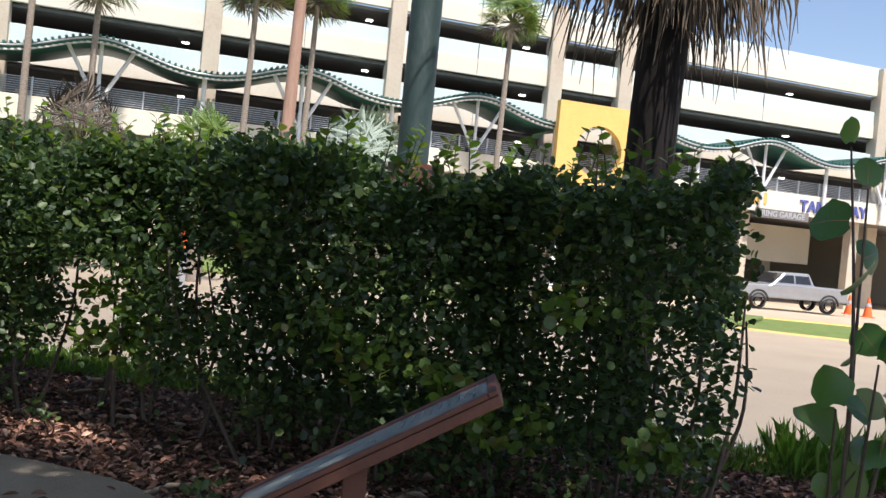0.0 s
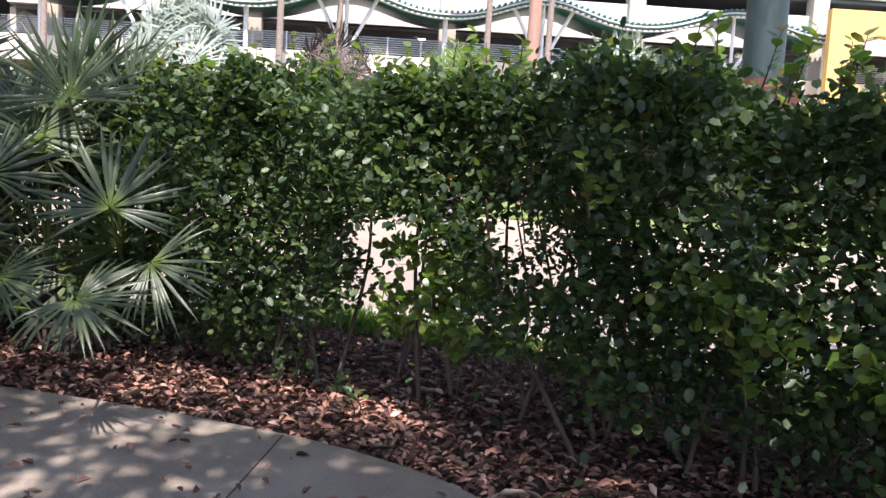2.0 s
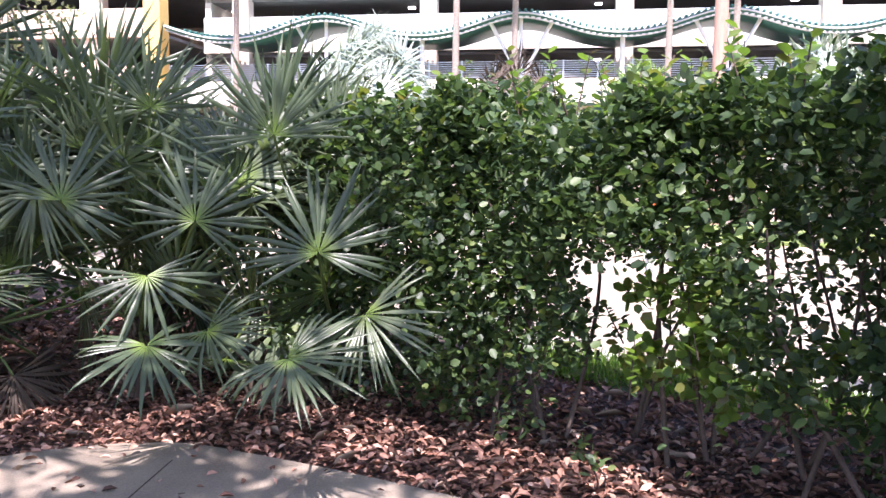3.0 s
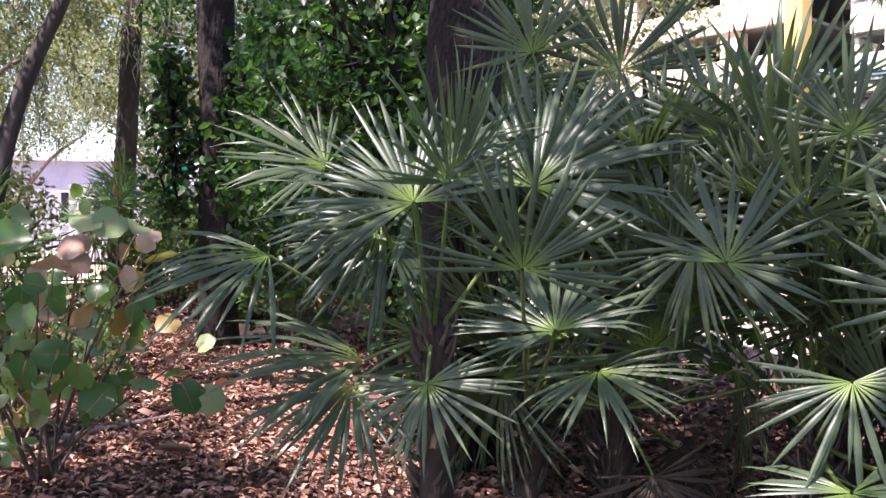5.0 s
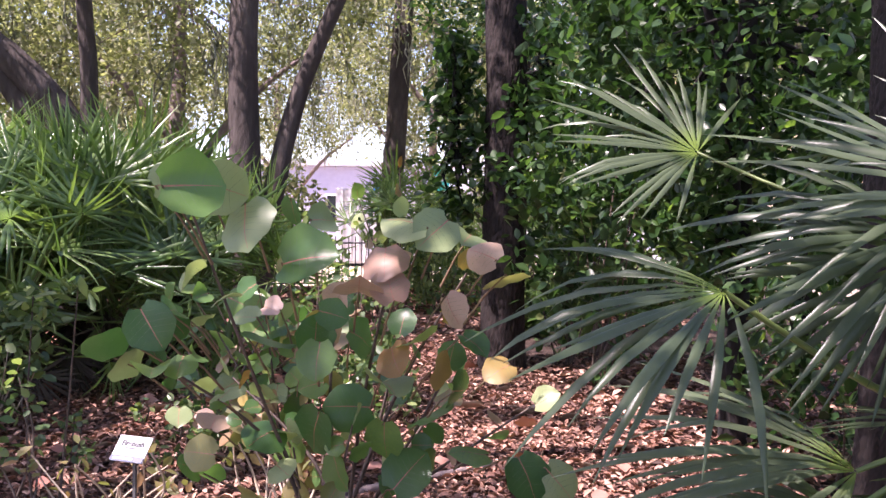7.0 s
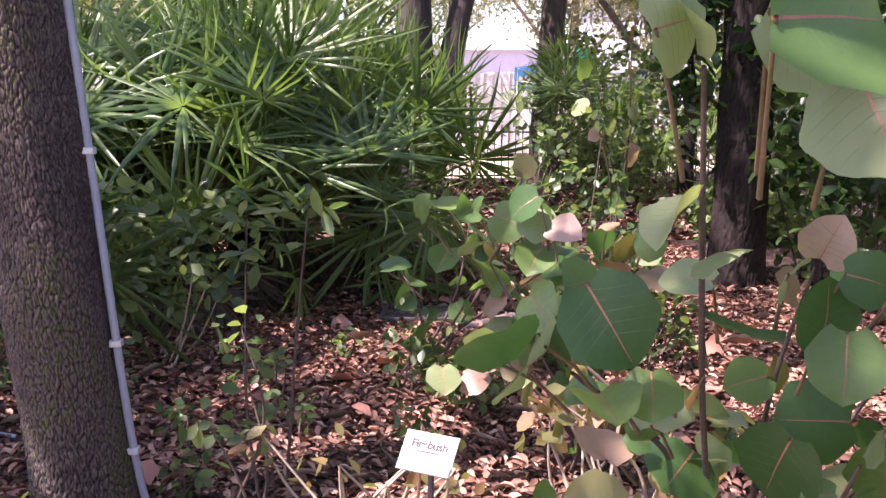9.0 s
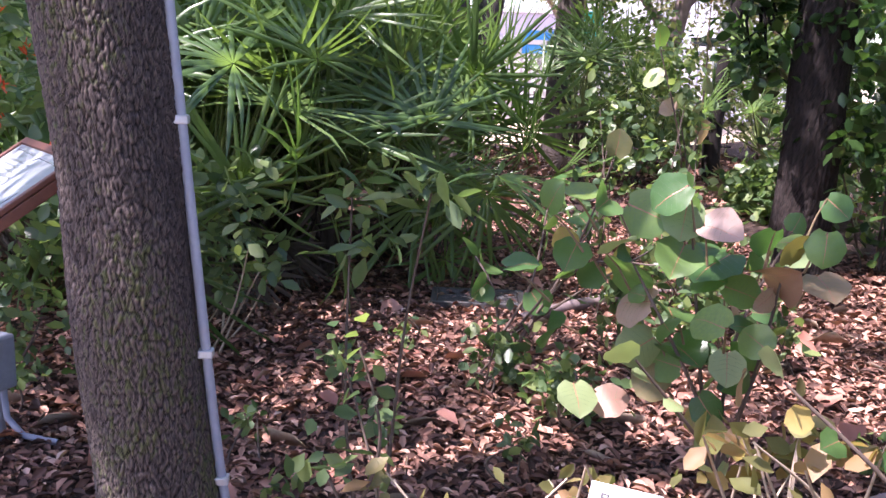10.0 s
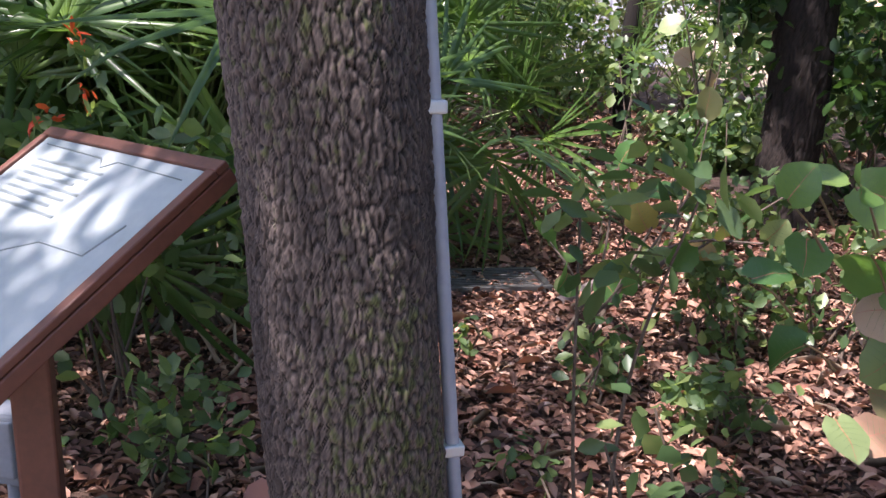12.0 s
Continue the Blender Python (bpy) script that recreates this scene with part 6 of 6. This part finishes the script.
shrub((-15.6, 7.0, 0), "many-stemmed shrub with pale bare stems", BUSH_LEAF, (0.9, 0.9, 0.7), 60, 16, 0.12, centre_z=1.9, stems=14, name="multistem_shrub", bark=PINK_BARK)

# ---- the street beyond the far bed ----
ribbon("far_street", [(-62, -30), (-23.6, -30), (-24.6, 0), (-25.6, 9), (-30, 13.2), (-62, 19)], -0.05, 0.012, ROAD, "sunlit pale street beyond the garden fence", "street", 0)


def iron_fence():
    f = thing("iron_fence", (-23.4, 0, 0), "black iron picket fence along the far street", "fence")
    part("rail", tubes("rail", [([(0.6, -8, 1.05), (-0.9, 9.5, 1.05)], 0.02)], 6), FENCE, f)
    part("rail", tubes("rail", [([(0.6, -8, 0.15), (-0.9, 9.5, 0.15)], 0.02)], 6), FENCE, f)
    b = boxes((-0.012, 0.012, -0.012, 0.012, -0.03, 1.2))
    me = bpy.data.meshes.new("picket")
    b.to_mesh(me)
    b.free()
    for y in np.arange(-8, 9.5, 0.15):
        part("picket", me, FENCE, f, at=pose(0.6 - 1.5 * (y + 8) / 17.5, y, 0))
    return f


iron_fence()


def far_building(at, yaw, w, d, h, mat, label, windows=(), roof=TAN_COL):
    b = thing("far_building", pose(*at, 0, 0, yaw), label, "building", "buildings beyond the garden")
    part("wall", boxes((-w / 2, w / 2, 0, d, -0.3, h), bevel=0.03), mat, b)
    part("roof", boxes((-w / 2 - 0.4, w / 2 + 0.4, -0.4, d + 0.4, h + 0.004, h + 0.35), bevel=0.05), roof, b)
    for x, z, ww, hh in windows:
        win = part("window", boxes((x - ww / 2, x + ww / 2, -0.05, -0.004, z, z + hh)), GLASS_DARK, b)
        part("sill", boxes((x - ww / 2 - 0.1, x + ww / 2 + 0.1, -0.09, -0.055, z - 0.1, z)), STEEL_WHITE, win)
        part("lintel", boxes((x - ww / 2 - 0.1, x + ww / 2 + 0.1, -0.09, -0.055, z + hh, z + hh + 0.1)), STEEL_WHITE, win)
    return b


far_building((-52, 8, 0), 82, 26, 9, 4.6, LAVENDER, "low pale lavender building across the far street", [(x, 1.4, 1.6, 1.6) for x in (-9, -5, -1, 3, 7, 11)], WALL_WHITE)
far_building((-44, 17, 0), 70, 12, 8, 6.5, WALL_WHITE, "white metal-clad building across the far street", [(x, 1.6, 1.2, 1.8) for x in (-3, 0, 3)], CREAM)
far_building((-46, -14, 0), 100, 24, 9, 6.0, WALL_WHITE, "long white building across the far street", [(x, 1.5, 1.4, 1.6) for x in (-9, -5, -1, 3, 7)], CREAM)


def container(at, yaw):
    c = thing("shipping_container", pose(*at, 0, 0, yaw), "pale grey ribbed shipping container across the street", "container")
    part("body", boxes((-3, 3, 0, 2.4, 0.12, 2.7), bevel=0.03), WALL_WHITE, c)
    for x in np.arange(-2.8, 2.9, 0.28):
        part("rib", boxes((x - 0.06, x + 0.06, -0.05, -0.002, 0.25, 2.6)), WALL_WHITE, c)
    for x in (-2.8, 2.8):
        part("foot", boxes((x - 0.1, x + 0.1, 0.1, 2.3, 0.0, 0.118)), IRON, c)
    return c


container((-33.5, 8.0, 0.012), 78)
container((-36.5, 14.4, 0.012), 74)


def road_sign(at, yaw, mat, label, w=0.45, h=0.6, z=2.4):
    s = thing("road_sign", pose(*at, 0, 0, yaw), label, "road sign")
    part("post", tubes("post", [([(0, 0, -0.05), (0, 0, z + h)], 0.03)], 8), GALV, s)
    part("plate", boxes((-w / 2, w / 2, -0.05, -0.035, z, z + h), bevel=0.005), mat, s)
    part("print_bar", boxes((-w * 0.35, w * 0.35, -0.056, -0.051, z + h * 0.4, z + h * 0.6)), LABEL_WHITE, s)
    return s


road_sign((-29.5, 7.75, 0.012), 80, TEAL_SIGN, "small teal street sign on a steel post", 0.5, 0.75, 2.45)
road_sign((-27.5, 5.85, 0.012), 80, BLUE_SIGN, "blue rectangular street sign on a steel post", 0.75, 0.55, 2.0)

# ---- across the road: truck, cones, delineator ----
def truck():
    t = thing("pickup_truck", STREET @ pose(17.35, 43.6, road_z(36), 0, 0, 190), "silver double-cab pickup truck parked at the garage entrance", "pickup truck")
    prof = [(2.85, 0.55), (2.9, 1.0), (2.75, 1.18), (1.45, 1.24), (1.3, 1.27), (0.6, 1.86), (-0.75, 1.9), (-1.0, 1.3), (-2.85, 1.28), (-2.9, 0.6)]
    bm = bmesh.new()
    lo = [bm.verts.new((x, -0.95, z)) for x, z in prof]
    hi = [bm.verts.new((x, 0.95, z)) for x, z in prof]
    n = len(prof)
    for i in range(n):
        bm.faces.new((lo[i], lo[(i + 1) % n], hi[(i + 1) % n], hi[i]))
    bm.faces.new(lo[::-1])
    bm.faces.new(hi)
    for q in bm.verts:
        if q.co.z > 1.5:
            q.co.y *= 0.8
    bmesh.ops.recalc_face_normals(bm, faces=bm.faces[:])
    bmesh.ops.bevel(bm, geom=bm.edges[:], offset=0.07, segments=2, affect="EDGES", profile=0.5)
    part("body", bm, TRUCK, t)
    for s in (-1, 1):
        for x0, x1, x2, x3 in ((0.12, 1.0, 0.55, 0.12), (-0.8, 0.04, 0.04, -0.7)):
            g = bmesh.new()
            vs = [g.verts.new((x, s * (0.968 - 0.19 * max(0, z - 1.3) / 0.6), z)) for x, z in ((x0, 1.36), (x1, 1.36), (x2, 1.74), (x3, 1.76))]
            g.faces.new(vs)
            part("side_window", g, GLASS_DARK, t)
        part("handle", boxes((-0.1, 0.06, s * 0.955 - 0.02, s * 0.955 + 0.02, 1.2, 1.24)), CHROME, t)
    g = bmesh.new()
    g.faces.new([g.verts.new(p) for p in ((1.27, -0.8, 1.34), (1.27, 0.8, 1.34), (0.72, 0.72, 1.81), (0.72, -0.72, 1.81))])
    part("windscreen", g, GLASS_DARK, t)
    part("grille", boxes((2.88, 2.94, -0.7, 0.7, 0.72, 1.02), bevel=0.01), BLACK, t)
    for y in (-0.8, 0.8):
        part("headlight", boxes((2.86, 2.93, y - 0.13, y + 0.13, 0.82, 1.04), bevel=0.02), CHROME, t)
    part("bumper", boxes((2.85, 2.98, -0.95, 0.95, 0.46, 0.68), bevel=0.03), BLACK, t)
    part("rear_bumper", boxes((-2.98, -2.87, -0.92, 0.92, 0.5, 0.68), bevel=0.02), CHROME, t)
    for x in (1.95, -1.85):
        for s in (-1, 1):
            w = part("wheel", tubes("wheel", [([(x, s * 0.72, 0.4), (x, s * 0.74, 0.4), (x, s * 0.97, 0.4), (x, s * 0.985, 0.4)], [0.3, 0.4, 0.4, 0.3])], 24), BLACK, t)
            part("rim", tubes("rim", [([(x, s * 0.9, 0.4), (x, s * 0.99, 0.4)], [0.25, 0.22])], 16), CHROME, w)
            part("arch", tubes("arch", [([(x + 0.5 * math.cos(a), s * 0.955, 0.42 + 0.5 * math.sin(a)) for a in np.linspace(0, math.pi, 12)], 0.05)], 6), BLACK, t)
    return t


truck()
for x, y in ((21.4, 45.2), (21.7, 43.8)):
    c = thing("traffic_cone", STREET @ pose(x, y, road_z(36)), "orange traffic cone standing beside the truck", "traffic cone", "traffic cones")
    part("cone", tubes("cone", [([(0, 0, 0.04), (0, 0, 1.0)], [0.24, 0.05])], 14), ORANGE, c)
    part("sleeve", tubes("sleeve", [([(0, 0, 0.55), (0, 0, 0.72)], [0.15, 0.118])], 14), LABEL_WHITE, c)
    part("foot", boxes((-0.28, 0.28, -0.28, 0.28, 0, 0.04), bevel=0.01), ORANGE, c)
dl = thing("delineator_post", STREET @ pose(-4.0, 13.6, road_z(6)), "white and orange plastic delineator post beyond the hedge", "delineator")
part("post", tubes("post", [([(0, 0, 0), (0, 0, 1.35)], 0.055)], 12), LABEL_WHITE, dl)
part("cap", tubes("cap", [([(0, 0, 1.1), (0, 0, 1.38)], 0.06)], 12), ORANGE, dl, "orange top band")
ribbon("verge", [tuple((KN * (KS + s) + KD * u).xy) for s, u in ((17.0, -40), (17.0, 2), (24.0, 4), (24.0, -40))], -0.4, road_z(20) + 0.16, LAWN, "sunlit grass verge across the road", "verge", 0.03)
lamp = thing("roof_lamp", GM @ Matrix.Translation((26.5, 8, 14.6)), "tan rooftop lamp post on the garage", "lamp post")
part("post", tubes("post", [([(0, 0, -1.5), (0, 0, 3.6)], 0.12)], 8), DECK, lamp)
part("head", boxes((-0.5, 0.5, -0.3, 0.3, 3.6, 3.85), bevel=0.03), TAN_COL, lamp)

# ---- leaf litter, grass ----
edge_poly = np.array(edge + [(-6.2, -3.6), (-5.6, -1.4), (-4.6, 0.2), (-3.0, 0.9), (-1.6, 0.2), (-0.6, -1.6), (0.6, -3.2)])


def inside(p, poly):
    x, y = p[:, 0], p[:, 1]
    c = np.zeros(len(p), bool)
    j = len(poly) - 1
    for i in range(len(poly)):
        xi, yi = poly[i]
        xj, yj = poly[j]
        c ^= ((yi > y) != (yj > y)) & (x < (xj - xi) * (y - yi) / (yj - yi + 1e-12) + xi)
        j = i
    return c


def litter(name, n, region, size, shape, mat, label, tilt=0.35, lift=0.03, spill=0.02):
    x0, x1, y0, y1 = region
    p = np.stack([rng.uniform(x0, x1, n), rng.uniform(y0, y1, n), rng.random(n) * lift + 0.004], 1)
    on_path = inside(p, edge_poly)
    p[on_path, 2] += 0.03
    road = p[:, 0] * KN.x + p[:, 1] * KN.y > KS - 0.25
    keep = ~road & (~on_path | (rng.random(n) < spill))
    p = p[keep]
    a = rng.uniform(0, 2 * np.pi, len(p))
    d = np.stack([np.cos(a), np.sin(a), rng.normal(size=len(p)) * tilt], 1)
    up = rng.normal(size=(len(p), 3)) * tilt
    up[:, 2] += 1
    sh = shape.copy()
    sh[:, 2] *= 2.6
    me = quad_mesh(name, *leaf_arrays(p, d, up, size * rng.uniform(0.55, 1.35, len(p)), sh))
    return thing(name, (0, 0, 0), label, "leaf litter", kind="stuff", mesh=me, mat=mat)


litter("leaf_litter_far_bed", 95000, (-15.5, -6.0, -1.5, 5.2), 0.058, LEAF_OVAL * (1, 0.75, 1), LITTER, "thick brown leaf litter and mulch under the plants")
litter("leaf_litter_hedge_bed", 60000, (-6.5, 3.2, 1.6, 7.6), 0.058, LEAF_OVAL * (1, 0.78, 1), LITTER, "brown leaf litter under the hedge and palmettos")
litter("leaf_litter_under_evergreens", 16000, (-13.5, -6.0, 5.0, 8.8), 0.08, LEAF_OVAL, LITTER, "brown leaf litter under the evergreens")
litter("leaf_litter_back", 16000, (-24, -15.5, -6, 9), 0.12, LEAF_OVAL, LITTER, "brown leaf litter under the far trees")
litter("large_dead_leaf_scatter", 420, (-14.5, -7.2, -1.2, 4.8), 0.11, LEAF_ROUND, DEAD_LEAF, "large curled pinkish dead sea grape leaves on the ground", 0.4, 0.05, 0.0)
litter("twig_litter", 1100, (-13, 2.5, -1, 7.2), 0.2, LEAF_LANCE * (1, 0.08, 1), DRY_TWIG, "fine pale twigs scattered in the leaf litter", 0.2, 0.04, 0.03)


def grass_patch(name, n, s0, s1, u0, u1, h, label):
    s, u = rng.uniform(s0, s1, n), rng.uniform(u0, u1, n)
    p = np.stack([KN.x * (KS + s) + KD.x * u, KN.y * (KS + s) + KD.y * u, np.zeros(n)], 1)
    d = rng.normal(size=(n, 3)) * 0.35
    d[:, 2] = 1
    return thing(name, (0, 0, 0), label, "grass", kind="stuff", mesh=quad_mesh(name, *leaf_arrays(p, d, unit(n), h * rng.uniform(0.5, 1.3, n), LEAF_LANCE * (1, 0.13, 1))), mat=GRASS)


grass_patch("grass_strip", 14000, -0.95, -0.08, -6, 6, 0.11, "bright green ragged grass strip along the kerb")
grass_patch("grass_tufts", 300, -0.9, 0.0, 0.75, 1.7, 0.3, "tall green grass tufts at the hedge end")
